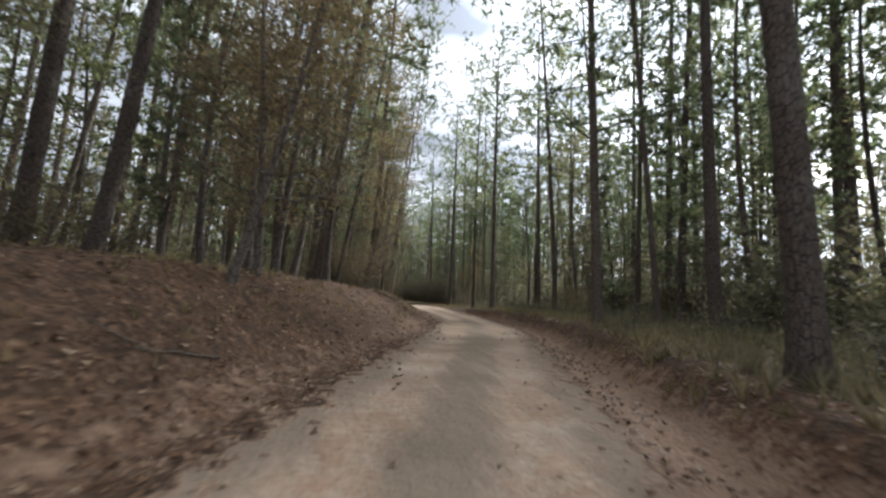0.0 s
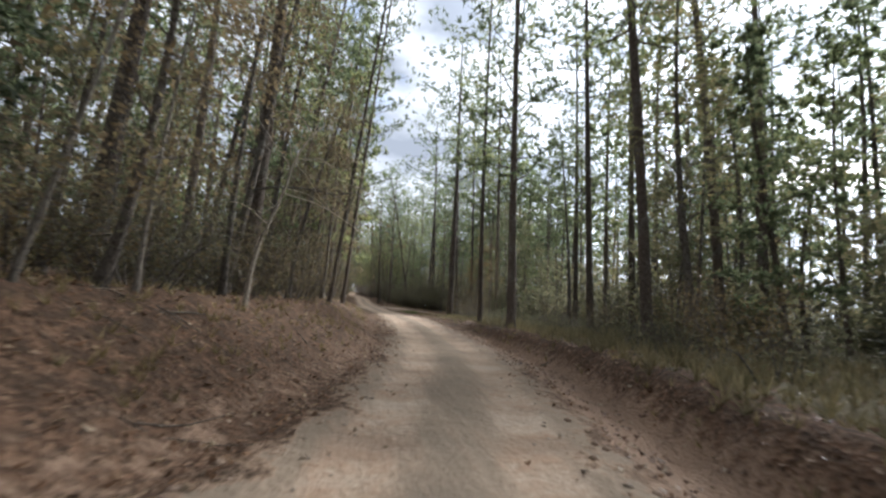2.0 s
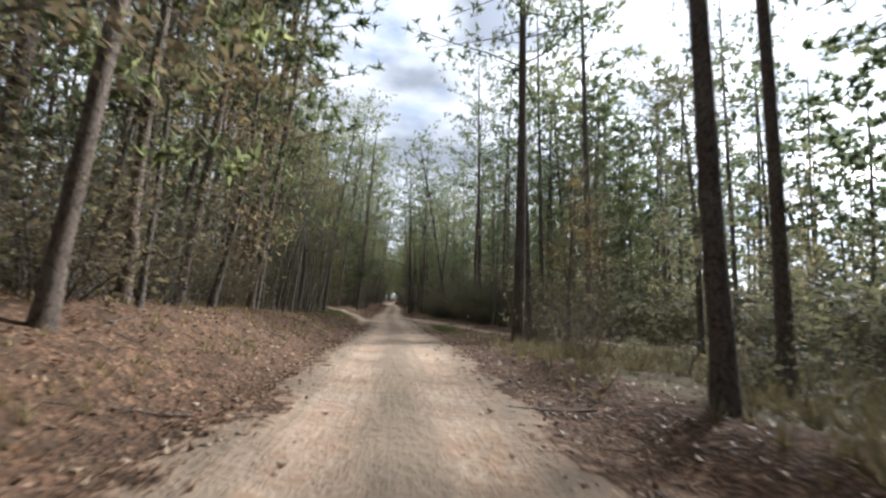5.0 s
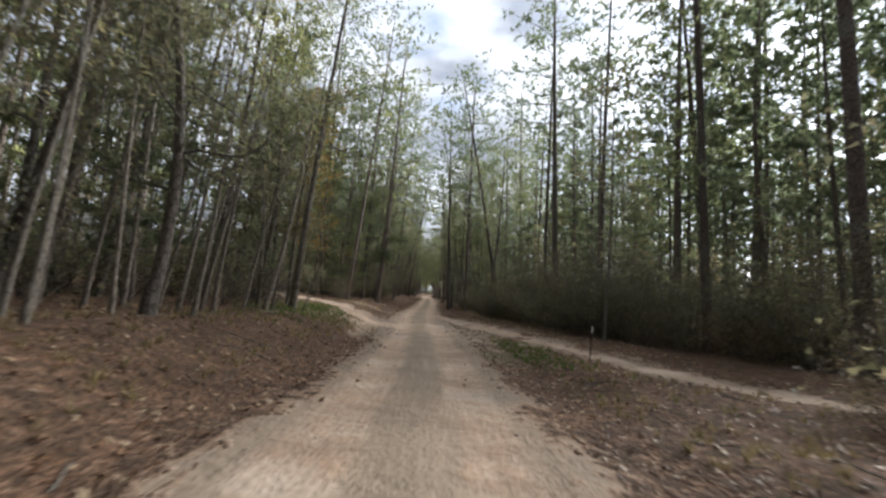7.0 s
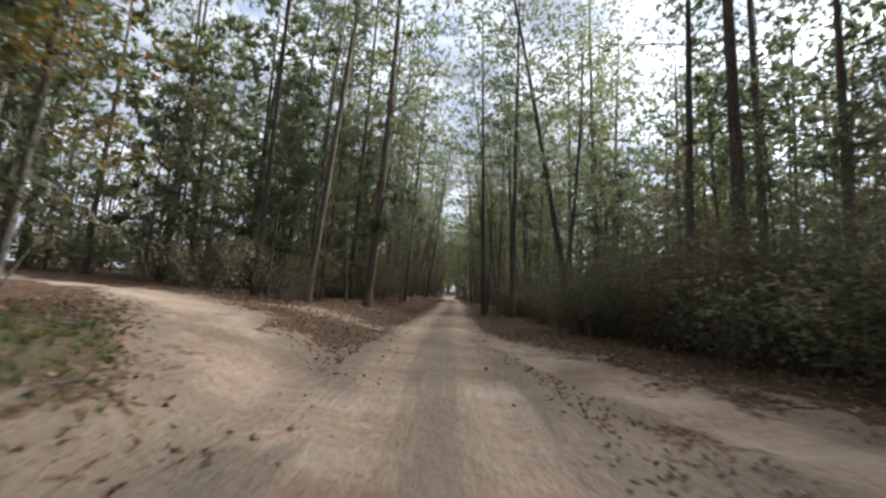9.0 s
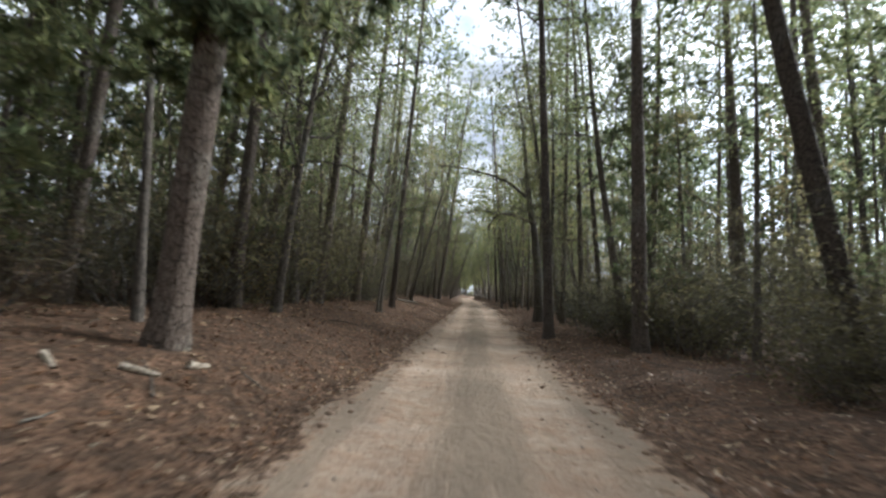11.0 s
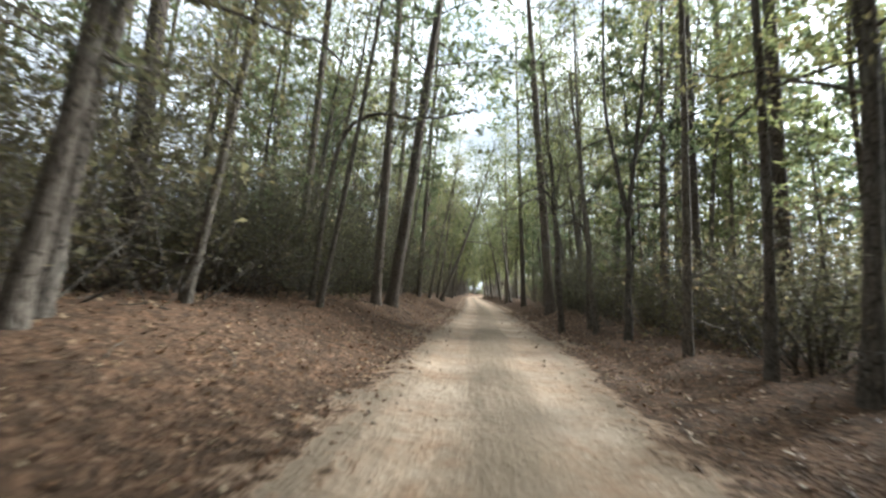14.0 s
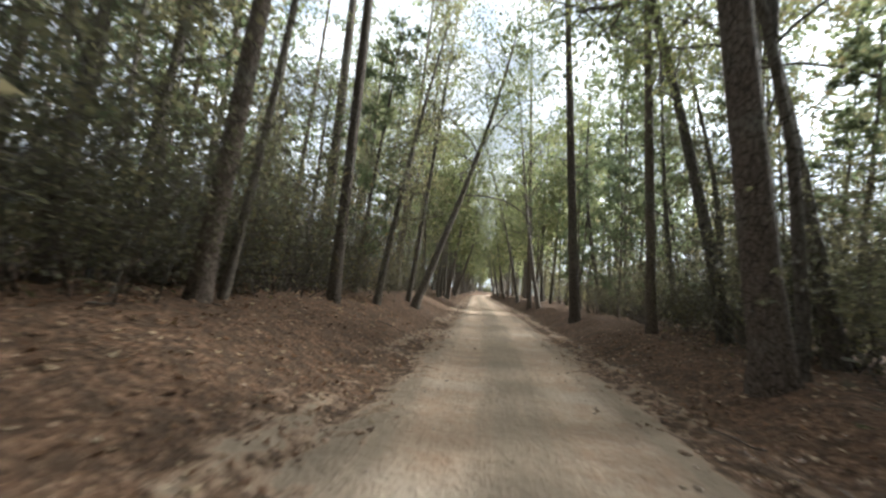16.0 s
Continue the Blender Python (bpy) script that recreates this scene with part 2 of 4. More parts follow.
THICKET_LEAF = foliage("thicket_leaves", [(0.052, 0.047, 0.035), (0.076, 0.072, 0.05), (0.102, 0.094, 0.066), (0.135, 0.118, 0.085)], 0.5)
RUST_LEAF = foliage("rust_leaves", [(0.07, 0.075, 0.025), (0.12, 0.12, 0.04), (0.19, 0.15, 0.05), (0.26, 0.115, 0.05)], 0.45)
FALLEN_LEAF = foliage("fallen_leaves", [(0.062, 0.033, 0.019), (0.125, 0.062, 0.033), (0.19, 0.102, 0.056), (0.36, 0.27, 0.19)], 0.1, 0.3)
GRASS = foliage("dry_grass", [(0.10, 0.086, 0.05), (0.165, 0.138, 0.082), (0.235, 0.19, 0.118), (0.33, 0.27, 0.175)], 0.25, 0.2)

# ---- the lie of the land ----
CENTRE = [(-14, -12), (-8.1, 3.8), (-5.3, 11.2), (-2.6, 18.4), (-0.6, 25.2), (0.8, 31.8), (1.5, 40), (1.7, 48), (1.75, 56), (1.8, 65),
          (1.6, 75), (1.2, 85), (1.2, 100), (1.5, 120), (1.6, 140), (1.6, 300), (7, 345), (24, 400), (70, 500)]
LEVEL = [(0, -12), (0.02, 4), (0.18, 11), (0.18, 18), (0.08, 28), (0, 33), (0.1, 50), (-0.1, 60), (-0.25, 65), (-0.2, 86), (-0.22, 100),
         (-0.1, 112), (0.03, 120), (0.25, 130), (0.28, 138), (0.35, 160), (1.0, 500)]
BANK_WEST = [(1.5, -12), (1.4, 20), (1.1, 42), (0.8, 60), (0.65, 90), (0.7, 110), (0.8, 130), (0.9, 500)]
BANK_EAST = [(0.5, -12), (0.55, 20), (0.5, 38), (0.25, 46), (0.05, 56), (0.2, 64), (0.22, 72), (0.1, 85), (0.15, 100), (0.25, 125), (0.45, 140), (0.5, 500)]
BRANCH_EAST = [(2.4, 90), (3.8, 84.5), (5.2, 78.5), (6.2, 73.5), (7.2, 69.5), (8.8, 64.5), (13, 58.5), (22, 53), (46, 44)]
BRANCH_WEST = [(0, 77.5), (-2.4, 80.3), (-4.6, 83.3), (-8, 86), (-14, 88), (-22, 88), (-34, 82), (-60, 74)]
BRANCH_BACK = [(0.6, 90.8), (-2.6, 88.9), (-6, 87.0), (-9, 86.4)]


def curve(table, y):
    a = np.array(table, float)
    v, ys = a[:, 0], a[:, 1]
    slope = np.gradient(v, ys)
    y = np.clip(np.asarray(y, float), ys[0], ys[-1])
    i = np.clip(np.searchsorted(ys, y) - 1, 0, len(ys) - 2)
    h = ys[i + 1] - ys[i]
    s = (y - ys[i]) / h
    return (2*s**3 - 3*s**2 + 1)*v[i] + (s**3 - 2*s**2 + s)*h*slope[i] + (3*s**2 - 2*s**3)*v[i + 1] + (s**3 - s**2)*h*slope[i + 1]


def smooth(a, b, v):
    s = np.clip((v - a) / (b - a), 0, 1)
    return s * s * (3 - 2 * s)


def offset(x, y):
    """Distance to the right of the track's middle line."""
    k = curve(CENTRE, np.asarray(y) + 0.5) - curve(CENTRE, np.asarray(y) - 0.5)
    return (x - curve(CENTRE, y)) / np.sqrt(1 + k * k)


def away(line, x, y):
    """Distance to a side track's middle line."""
    best = np.full(np.shape(x), 1e9)
    for (ax, ay), (bx, by) in zip(line, line[1:]):
        s = np.clip(((x - ax)*(bx - ax) + (y - ay)*(by - ay)) / ((bx - ax)**2 + (by - ay)**2), 0, 1)
        best = np.minimum(best, np.hypot(x - ax - s*(bx - ax), y - ay - s*(by - ay)))
    return best


def waves(x, y, size, seed):
    """Cheap uneven relief, about -1 to 1."""
    r = np.random.RandomState(seed)
    z = 0
    for k in range(7):
        a, p, f = r.uniform(0, 6.28), r.uniform(0, 6.28), r.uniform(0.6, 2.2) / size
        z = z + np.sin((x*np.cos(a) + y*np.sin(a)) * f * 6.28 + p)
    return z / 3.5


def ground(x, y):
    x, y = np.asarray(x, float), np.asarray(y, float)
    d = offset(x, y)
    z = curve(LEVEL, y)
    east, west = away(BRANCH_EAST, x, y), away(BRANCH_WEST, x, y)
    z = z + curve(BANK_WEST, y) * smooth(1.9, 5.2, -d) + 0.04 * np.clip(-d - 5, 0, 25)
    sharp = smooth(52, 36, y)
    z = z + curve(BANK_EAST, y) * (sharp * smooth(2.75, 3.5, d) + (1 - sharp) * smooth(2.4, 4.2, d))
    off = smooth(1.6, 2.6, np.abs(d))
    ditch = smooth(-4, 4, 42 - y) * 0.11 + 0.05
    z = z - ditch * np.exp(-((d - 2.5) / 0.45)**2) - 0.06 * np.exp(-((d + 2.4) / 0.5)**2)
    z = z + off * (0.05 * waves(x, y, 2.6, 3) + 0.09 * smooth(3, 9, np.abs(d)) * waves(x, y, 9.0, 4))
    # berms thrown up along the edge, ruts and the low crown between them
    z = z + 0.05 * (1 - off) * np.cos(np.clip(d / 0.8, -2.4, 2.4) * 3.14) * 0.5 + 0.015 * waves(x, y, 0.9, 5) * (0.4 + off)
    z = z + smooth(122, 132, y) * (0.07 * np.exp(-((np.abs(d) - 2.25) / 0.2)**2) - 0.05 * np.exp(-((np.abs(d) - 1.85) / 0.2)**2))
    z = z - 0.06 * np.exp(-(east / 1.0)**2) - 0.05 * np.exp(-(west / 1.5)**2)
    far = smooth(60, 300, np.abs(d))
    return z * (1 - 0.5 * far)


def sheet(name, xs, ys, mat):
    gx, gy = np.meshgrid(xs, ys)
    # columns follow the track, so that its edges stay crisp
    gx = gx + curve(CENTRE, gy)
    verts = np.stack([gx, gy, ground(gx, gy)], -1).reshape(-1, 3)
    w, h = len(xs), len(ys)
    i = (np.arange(h - 1)[:, None] * w + np.arange(w - 1)).ravel()
    quads = np.stack([i, i + 1, i + w + 1, i + w], 1)
    me = bpy.data.meshes.new(name)
    me.vertices.add(len(verts))
    me.vertices.foreach_set("co", verts.ravel())
    me.loops.add(quads.size)
    me.loops.foreach_set("vertex_index", quads.ravel())
    me.polygons.add(len(quads))
    me.polygons.foreach_set("loop_start", np.arange(0, quads.size, 4))
    me.update(calc_edges=True)
    me.polygons.foreach_set("use_smooth", np.ones(len(quads), bool))
    x, y = verts[:, 0], verts[:, 1]
    d = offset(x, y)
    east, west = away(BRANCH_EAST, x, y), away(BRANCH_WEST, x, y)
    meet = np.minimum(np.hypot(x - 2.0, (y - 78) / 2.3) - 0.3, away(BRANCH_BACK, x, y) + 2.55)
    edge = np.minimum(np.minimum(np.abs(d) - 1.6, east - 0.8), np.minimum(west - 1.35, meet - 3.4))
    # windrows of pale sand thrown up beside the last stretch
    edge = np.minimum(edge, np.abs(np.abs(d) - 2.25) + 0.12 + 2.0 * (1 - smooth(122, 132, y)))
    mouth = np.exp(-((y - 77) / 8.5)**4) * smooth(1.9, 2.6, np.abs(d)) * np.where(d < 0, 0.6, 1.0)
    edge = edge * (1 - 0.6 * mouth) + 0.45 * mouth * waves(x, y, 2.3, 9)
    lane = 0.25 + 0.75 * np.maximum(np.exp(-((np.abs(d) - 0.85) / 0.42)**2), 0)
    lane = np.maximum(lane, np.maximum(np.exp(-(east / 0.8)**2), np.exp(-(west / 1.2)**2)))
    clay = np.exp(-((d - 2.45) / 0.75)**2) * smooth(50, 34, y) * 1.0 + 0.5 * np.exp(-((d + 2.5) / 0.7)**2) * smooth(60, 30, y)
    green = 0.75 * smooth(3.2, 4.5, d) * smooth(70, 44, y) + 0.75 * np.exp(-(np.hypot((x - 4.0), (y - 69.5) / 2.6) / 2.0)**2) + 0.9 * np.exp(-(np.hypot((x + 3.6), (y - 75) / 2.6) / 2.0)**2)
    for key, value in (("edge", edge), ("lane", lane), ("clay", clay), ("green", green)):
        a = me.attributes.new(key, "FLOAT", "POINT")
        a.data.foreach_set("value", value.astype(np.float32))
    me.materials.append(mat)
    return new(name, me)


def steps(*spans):
    return np.unique(np.round(np.concatenate([np.arange(a, b, s) for a, b, s in spans]), 4))


xs = steps((-1200, -200, 100), (-200, -60, 20), (-60, -16, 2.2), (-16, -6, 0.6), (-6, 6, 0.2), (6, 16, 0.6), (16, 60, 2.2), (60, 200, 20), (200, 1201, 100))
ys = steps((-600, -60, 60), (-60, -12, 4), (-12, 170, 0.45), (170, 300, 2), (300, 1600, 50))
land = tagged(sheet("ground", xs, ys, GROUND), "sandy forest track between banks of brown leaf litter", "ground", kind="structure")

# ---- building blocks ----
rng = np.random.RandomState(11)


class Shape:
    """Triangles gathered up before they become a mesh."""

    def __init__(self):
        self.v, self.f, self.n = [], [], 0

    def add(self, verts, tris):
        self.v.append(np.asarray(verts, float))
        self.f.append(np.asarray(tris, int) + self.n)
        self.n += len(verts)

    def arrays(self):
        return np.concatenate(self.v), np.concatenate(self.f)

    def tube(self, line, radii, sides, rough=0.0):
        line, radii = np.asarray(line, float), np.asarray(radii, float)
        along = np.gradient(line, axis=0)
        along /= np.linalg.norm(along, axis=1)[:, None] + 1e-9
        side = np.cross(along, (0.31, 0.95, 0.05))
        side /= np.linalg.norm(side, axis=1)[:, None] + 1e-9
        other = np.cross(along, side)
        a = np.arange(sides) * 2 * np.pi / sides
        ring = side[:, None] * np.cos(a)[:, None] + other[:, None] * np.sin(a)[:, None]
        r = radii[:, None] * (1 + rough * rng.uniform(-1, 1, (len(line), sides)))
        v = (line[:, None] + ring * r[..., None]).reshape(-1, 3)
        f = []
        for i in range(len(line) - 1):
            for j in range(sides):
                p, q = i*sides + j, i*sides + (j + 1) % sides
                f += [(p, q, q + sides), (p, q + sides, p + sides)]
        self.add(v, f)

    def blades(self, centres, count, length, width, up=0.25, spread=1.0):
        """Tufts of narrow needles round each centre, each needle a sliver."""
        c = np.repeat(np.asarray(centres, float), count, 0)
        way = rng.normal(size=c.shape) * (spread, spread, spread)
        way[:, 2] += up
        way /= np.linalg.norm(way, axis=1)[:, None]
        long = length * rng.uniform(0.6, 1.25, (len(c), 1))
        side = np.cross(way, rng.normal(size=c.shape))
        side /= np.linalg.norm(side, axis=1)[:, None] + 1e-9
        wide = width * rng.uniform(0.7, 1.3, (len(c), 1))
        v = np.stack([c - side * wide, c + side * wide, c + way * long], 1).reshape(-1, 3)
        self.add(v, np.arange(len(v)).reshape(-1, 3))

    def leaves(self, centres, size, droop=0.2, cheap=False):
        """One pointed leaf at each centre."""
        c = np.asarray(centres, float)
        way = rng.normal(size=c.shape)
        way[:, 2] = way[:, 2] * 0.6 - droop
        way /= np.linalg.norm(way, axis=1)[:, None]
        side = np.cross(way, rng.normal(size=c.shape) * 0.5 + (0, 0, 1))
        side /= np.linalg.norm(side, axis=1)[:, None] + 1e-9
        s = size * rng.uniform(0.6, 1.4, (len(c), 1))
        if cheap:
            v = np.stack([c - side*s*0.3, c + side*s*0.3, c + way*s], 1).reshape(-1, 3)
            self.add(v, np.arange(len(v)).reshape(-1, 3))
            return
        v = np.stack([c, c + way*s*0.5 + side*s*0.3, c + way*s, c + way*s*0.45 - side*s*0.3], 1).reshape(-1, 3)
        i = np.arange(len(c))[:, None] * 4
        self.add(v, np.concatenate([i + (0, 1, 2), i + (0, 2, 3)]))


def mesh(name, verts, tris, mats, which=None, soft=True):
    me = bpy.data.meshes.new(name)
    me.vertices.add(len(verts))
    me.vertices.foreach_set("co", np.asarray(verts, np.float32).ravel())
    me.loops.add(tris.size)
    me.loops.foreach_set("vertex_index", tris.astype(np.int32).ravel())
    me.polygons.add(len(tris))
    me.polygons.foreach_set("loop_start", np.arange(0, tris.size, 3))
    for m in mats:
        me.materials.append(m)
    me.update(calc_edges=True)
    if soft:
        me.polygons.foreach_set("use_smooth", np.ones(len(tris), bool))
    if which is not None:
        me.polygons.foreach_set("material_index", which.astype(np.int32))
    return me


def part(name, shape, mat, parent, label="", soft=True):
    ob = new(name, mesh(name, *shape.arrays(), [mat], soft=soft))
    ob.parent = parent
    return tagged(ob, label)


def wander(start, way, length, count, bend, lift=0.0):
    """A crooked line, as a limb grows."""
    p, w, out = np.array(start, float), np.array(way, float), []
    w /= np.linalg.norm(w)
    for _ in range(count + 1):
        out.append(p.copy())
        w = w + rng.normal(size=3) * bend + (0, 0, lift)
        w /= np.linalg.norm(w)
        p = p + w * length / count
    return np.array(out)


def trunk_line(height, bend, count=16):
    h = np.linspace(0, 1, count)
    a, b, p, q = rng.uniform(-bend, bend, 4)
    x = a*np.sin(h*3.1 + p*9) + b*h*h - a*np.sin(p*9)
    y = b*np.sin(h*2.6 + q*9) + a*h*h*0.6 - b*np.sin(q*9)
    line = np.stack([x, y, h*height], 1)
    line[0, 2] = -0.35
    return line


def flare(line, r, top):
    h = np.clip(line[:, 2], 0, None)
    return r * (top + (1 - top)*(1 - h / h.max())**0.8) * (1 + 0.42*np.exp(-h / 0.35)) 


def pine(height, radius, crown_from, limbs, tufts, needles, fine, detail=12, rings=16, width=0.15, rounded=True):
    """Trunk, short dead stubs and spreading limbs, and the needles on them."""
    wood, boughs, green = Shape(), Shape(), Shape()
    line = trunk_line(height, 0.35, rings)
    lows = np.concatenate([[line[0]], [(0, 0, 0.12), (0, 0, 0.4), (0, 0, 0.9)], line[1:]]) if rings > 8 else line
    wood.tube(lows, flare(lows, radius, 0.18), detail, 0.05)
    for k in range(limbs):
        h = crown_from + (1 - crown_from) * (k + rng.uniform(0, 0.9)) / limbs
        at = np.array([np.interp(h * height, line[:, 2], line[:, n]) for n in range(3)])
        a = k * 2.4 + rng.uniform(-0.5, 0.5)
        rel = (h - crown_from) / (1 - crown_from)
        form = 0.35 + 0.75*math.sin(math.pi * (0.14 + 0.72*rel)) if rounded else (1.05 - rel)**0.7 * (0.65 + 0.5*min(1, rel*4))
        reach = height * 0.165 * form * rng.uniform(0.6, 1.25) + 0.4
        limb = wander(at, (math.cos(a), math.sin(a), 0.12 + 0.5*rel), reach, 6, 0.16, 0.05)
        r0 = radius * 0.22 * (1.1 - rel*0.8)
        if rings > 8:
            boughs.tube(limb[::2], np.linspace(r0, r0*0.2, 4), 3)
        elif k % 3 == 0:
            boughs.tube(limb[::3], np.linspace(r0, r0*0.2, 3), 3)
        spots = []
        for _ in range(tufts):
            s = rng.uniform(0.35, 1.0)
            i = s * 6
            p = limb[int(min(i, 5))] * (1 - i % 1) + limb[min(int(i) + 1, 6)] * (i % 1)
            spots.append(p + rng.normal(size=3) * (0.36, 0.36, 0.10) * (0.45 + reach * 0.15))
        green.blades(spots, needles, fine, fine * width, 0.45)
    for k in range(5 if rings > 8 else 0):
        h = rng.uniform(0.25, crown_from)
        at = [np.interp(h * height, line[:, 2], line[:, n]) for n in range(3)]
        a = rng.uniform(0, 6.28)
        boughs.tube(wander(at, (math.cos(a), math.sin(a), 0.1), rng.uniform(0.5, 1.6), 4, 0.2), np.linspace(0.025, 0.008, 5), 4)
    return wood, boughs, green


def broadleaf(height, radius, spread, limbs, leaf, count, low=0.35, bend=0.5, cheap=False, floor=0.0):
    """A forking woodland tree with thin, crooked limbs and loose leaves."""
    wood, boughs, green = Shape(), Shape(), Shape()
    line = trunk_line(height, bend, 14)
    lows = np.concatenate([[line[0]], [(0, 0, 0.1), (0, 0, 0.35)], line[1:]])
    wood.tube(lows[::3] if cheap else lows, flare(lows[::3] if cheap else lows, radius, 0.12), 5 if cheap else 9, 0.06)
    spots = []
    for k in range(limbs):
        h = low + (0.97 - low) * (k + rng.uniform(0, 0.9)) / limbs
        at = np.array([np.interp(h * height, line[:, 2], line[:, n]) for n in range(3)])
        a = k * 2.4 + rng.uniform(-0.7, 0.7)
        reach = spread * rng.uniform(0.6, 1.15) * (1.15 - h*0.6)
        limb = wander(at, (math.cos(a), math.sin(a), 0.45), reach, 7, 0.24, 0.03)
        limb[:, 2] = np.maximum(limb[:, 2], floor)
        r0 = radius * 0.33 * (1.15 - h)
        boughs.tube(limb[::3] if cheap else limb, np.linspace(r0, r0*0.2 + 0.004, 3 if cheap else 8), 3 if cheap else 4)
        for j in range(4):
            twig = wander(limb[2 + j], rng.normal(size=3) + (0, 0, 0.2), reach * 0.4, 4, 0.3)
            if not cheap:
                boughs.tube(twig[::2], np.linspace(r0*0.35, 0.005, 3), 3)
            spots += [twig[1 + n % 4] for n in range(5)]
        spots += [limb[3 + n % 5] for n in range(4)]
    spots = np.array(spots)
    tips = spots if cheap else spots[::3]
    pick = tips[rng.randint(0, len(tips), count)]
    pick = pick + rng.normal(size=pick.shape) * (0.33, 0.33, 0.17) * (spread / 3.0)**0.5
    green.leaves(pick[pick[:, 2] > floor], leaf, 0.2, True)
    return wood, boughs, green


def thicket(height, wide, stems, leaf, count, cheap=False):
    """A bush of many thin stems, leafy from the ground up."""
    wood, boughs, green = Shape(), Shape(), Shape()
    spots = []
    for k in range(stems):
        a, r = rng.uniform(0, 6.28), wide * 0.25 * rng.uniform(0, 1)
        stem = wander((math.cos(a)*r, math.sin(a)*r, -0.1), (math.cos(a)*0.5, math.sin(a)*0.5, 1.0), height*rng.uniform(0.6, 1.05), 6, 0.2)
        (boughs if k else wood).tube(stem[::2], np.linspace(0.022, 0.005, 4), 3)
        for j in range(2, 7):
            twig = wander(stem[j], rng.normal(size=3) + (0, 0, 0.1), wide * 0.32, 3, 0.3)
            if not cheap:
                boughs.tube(twig[::3], np.linspace(0.009, 0.003, 2), 3)
            spots += [twig[1], twig[2], twig[3], stem[j]]
    spots = np.array(spots)
    pick = spots[rng.randint(0, len(spots), count)]
    green.leaves(pick + rng.normal(size=pick.shape) * 0.17 * (1 + wide * 0.12), leaf, 0.1, True)
    return wood, boughs, green


def plant(name, label, category, group, wood, boughs, green, bark_mat, leaf_mat, stem="trunk", top="crown"):
    root = tagged(new(name), label, category, group)
    part(stem, wood, bark_mat, root)
    (a, c), (d, e) = boughs.arrays(), green.arrays()
    which = np.r_[np.zeros(len(c)), np.ones(len(e))]
    new(top, mesh(top, np.concatenate([a, d]), np.concatenate([c, e + len(a)]), [bark_mat, leaf_mat], which, soft=False)).parent = root
    root.matrix_basis = pose(0, 0, -500)
    return root


def stand(x, y, turn=0.0, lean=0.0, lean_to=0.0, size=1.0, girth=1.0, sink=0.05):
    """A plant's pose on the ground, leaning by some degrees to a bearing."""
    tilt = Matrix.Rotation(radians(lean), 4, Vector((-math.sin(radians(lean_to)), math.cos(radians(lean_to)), 0)))
    return Matrix.Translation((x, y, float(ground(x, y)) - sink)) @ tilt @ Matrix.Rotation(turn, 4, "Z") @ Matrix.Diagonal((size*girth, size*girth, size, 1))


def free(x, y, gap):
    """Whether a plant may stand here: off the tracks."""
    return abs(float(offset(x, y))) > gap and float(away(BRANCH_EAST, x, y)) > gap - 1.2 and float(away(BRANCH_WEST, x, y)) > gap - 0.8 and float(away(BRANCH_BACK, x, y)) > gap - 1.2


# ---- the kinds of tree ----
pines = [plant("pine_tree", "tall pine with furrowed grey-brown bark and a high crown", "tree", "pines along the track",
               *pine(h, 0.2, c, 36, 11, 11, 0.33, width=0.13), PINE_BARK, NEEDLES) for h, c in ((25, 0.36), (27, 0.44), (23, 0.30), (26, 0.48))]
young = [plant("young_pine", "slender young pine with green needles down its stem", "tree", "young pines along the track",
               *pine(h, 0.1, c, 32, 11, 12, 0.28, 7, 12, 0.14, False), PINE_BARK, NEEDLES) for h, c in ((13, 0.18), (16, 0.25), (10, 0.12))]
woods = [plant("woodland_tree", "slim dark-barked woodland tree with thin olive leaves", "tree", "woodland trees along the track",
               *broadleaf(h, 0.12, s, 15, 0.115, 3600, lo, floor=1.2), DARK_BARK, GREEN_LEAF if n % 2 else OLIVE_LEAF) for n, (h, s, lo) in enumerate(((12, 3.2, 0.3), (15, 3.6, 0.4), (10, 2.8, 0.25), (14, 3.0, 0.45)))]
spreading = [plant("spreading_oak", "evergreen oak whose leafy limbs reach over the track", "tree", "oaks reaching over the track",
                   *broadleaf(h, 0.16, s, 17, 0.125, 7200, 0.34, 0.6, False, 4.4), DARK_BARK, GREEN_LEAF) for h, s in ((14, 6.2), (17, 6.8))]
oaks = [plant("autumn_oak", "young oak holding on to dry brown leaves", "tree", "oaks with brown leaves",
              *broadleaf(h, 0.1, s, 13, 0.11, 3400, 0.2), DARK_BARK, BROWN_LEAF) for h, s in ((9, 2.8), (12, 3.2))]
rusty = [plant("rust_leaved_tree", "slender tree with rust and yellow autumn leaves", "tree", "rust-leaved trees",
               *broadleaf(11, 0.07, 2.4, 14, 0.13, 2400, 0.2), PALE_BARK, RUST_LEAF)]
saplings = [plant("pale_sapling", "thin pale-stemmed sapling, nearly bare", "sapling", "pale saplings beside the track",
                  *broadleaf(h, 0.055, 1.5, 8, 0.12, 130, 0.4, 0.35), PALE_BARK, OLIVE_LEAF) for h in (7, 9)]
bushes = [plant("bush", "dense dark green bush at the wood's edge", "bush", "bushes along the track",
                *thicket(h, w, 12, 0.076, 3000), DARK_BARK, (THICKET_LEAF, OLIVE_LEAF, THICKET_LEAF)[n], "stem", "foliage") for n, (h, w) in enumerate(((2.8, 2.6), (3.8, 3.0), (1.8, 2.2)))]
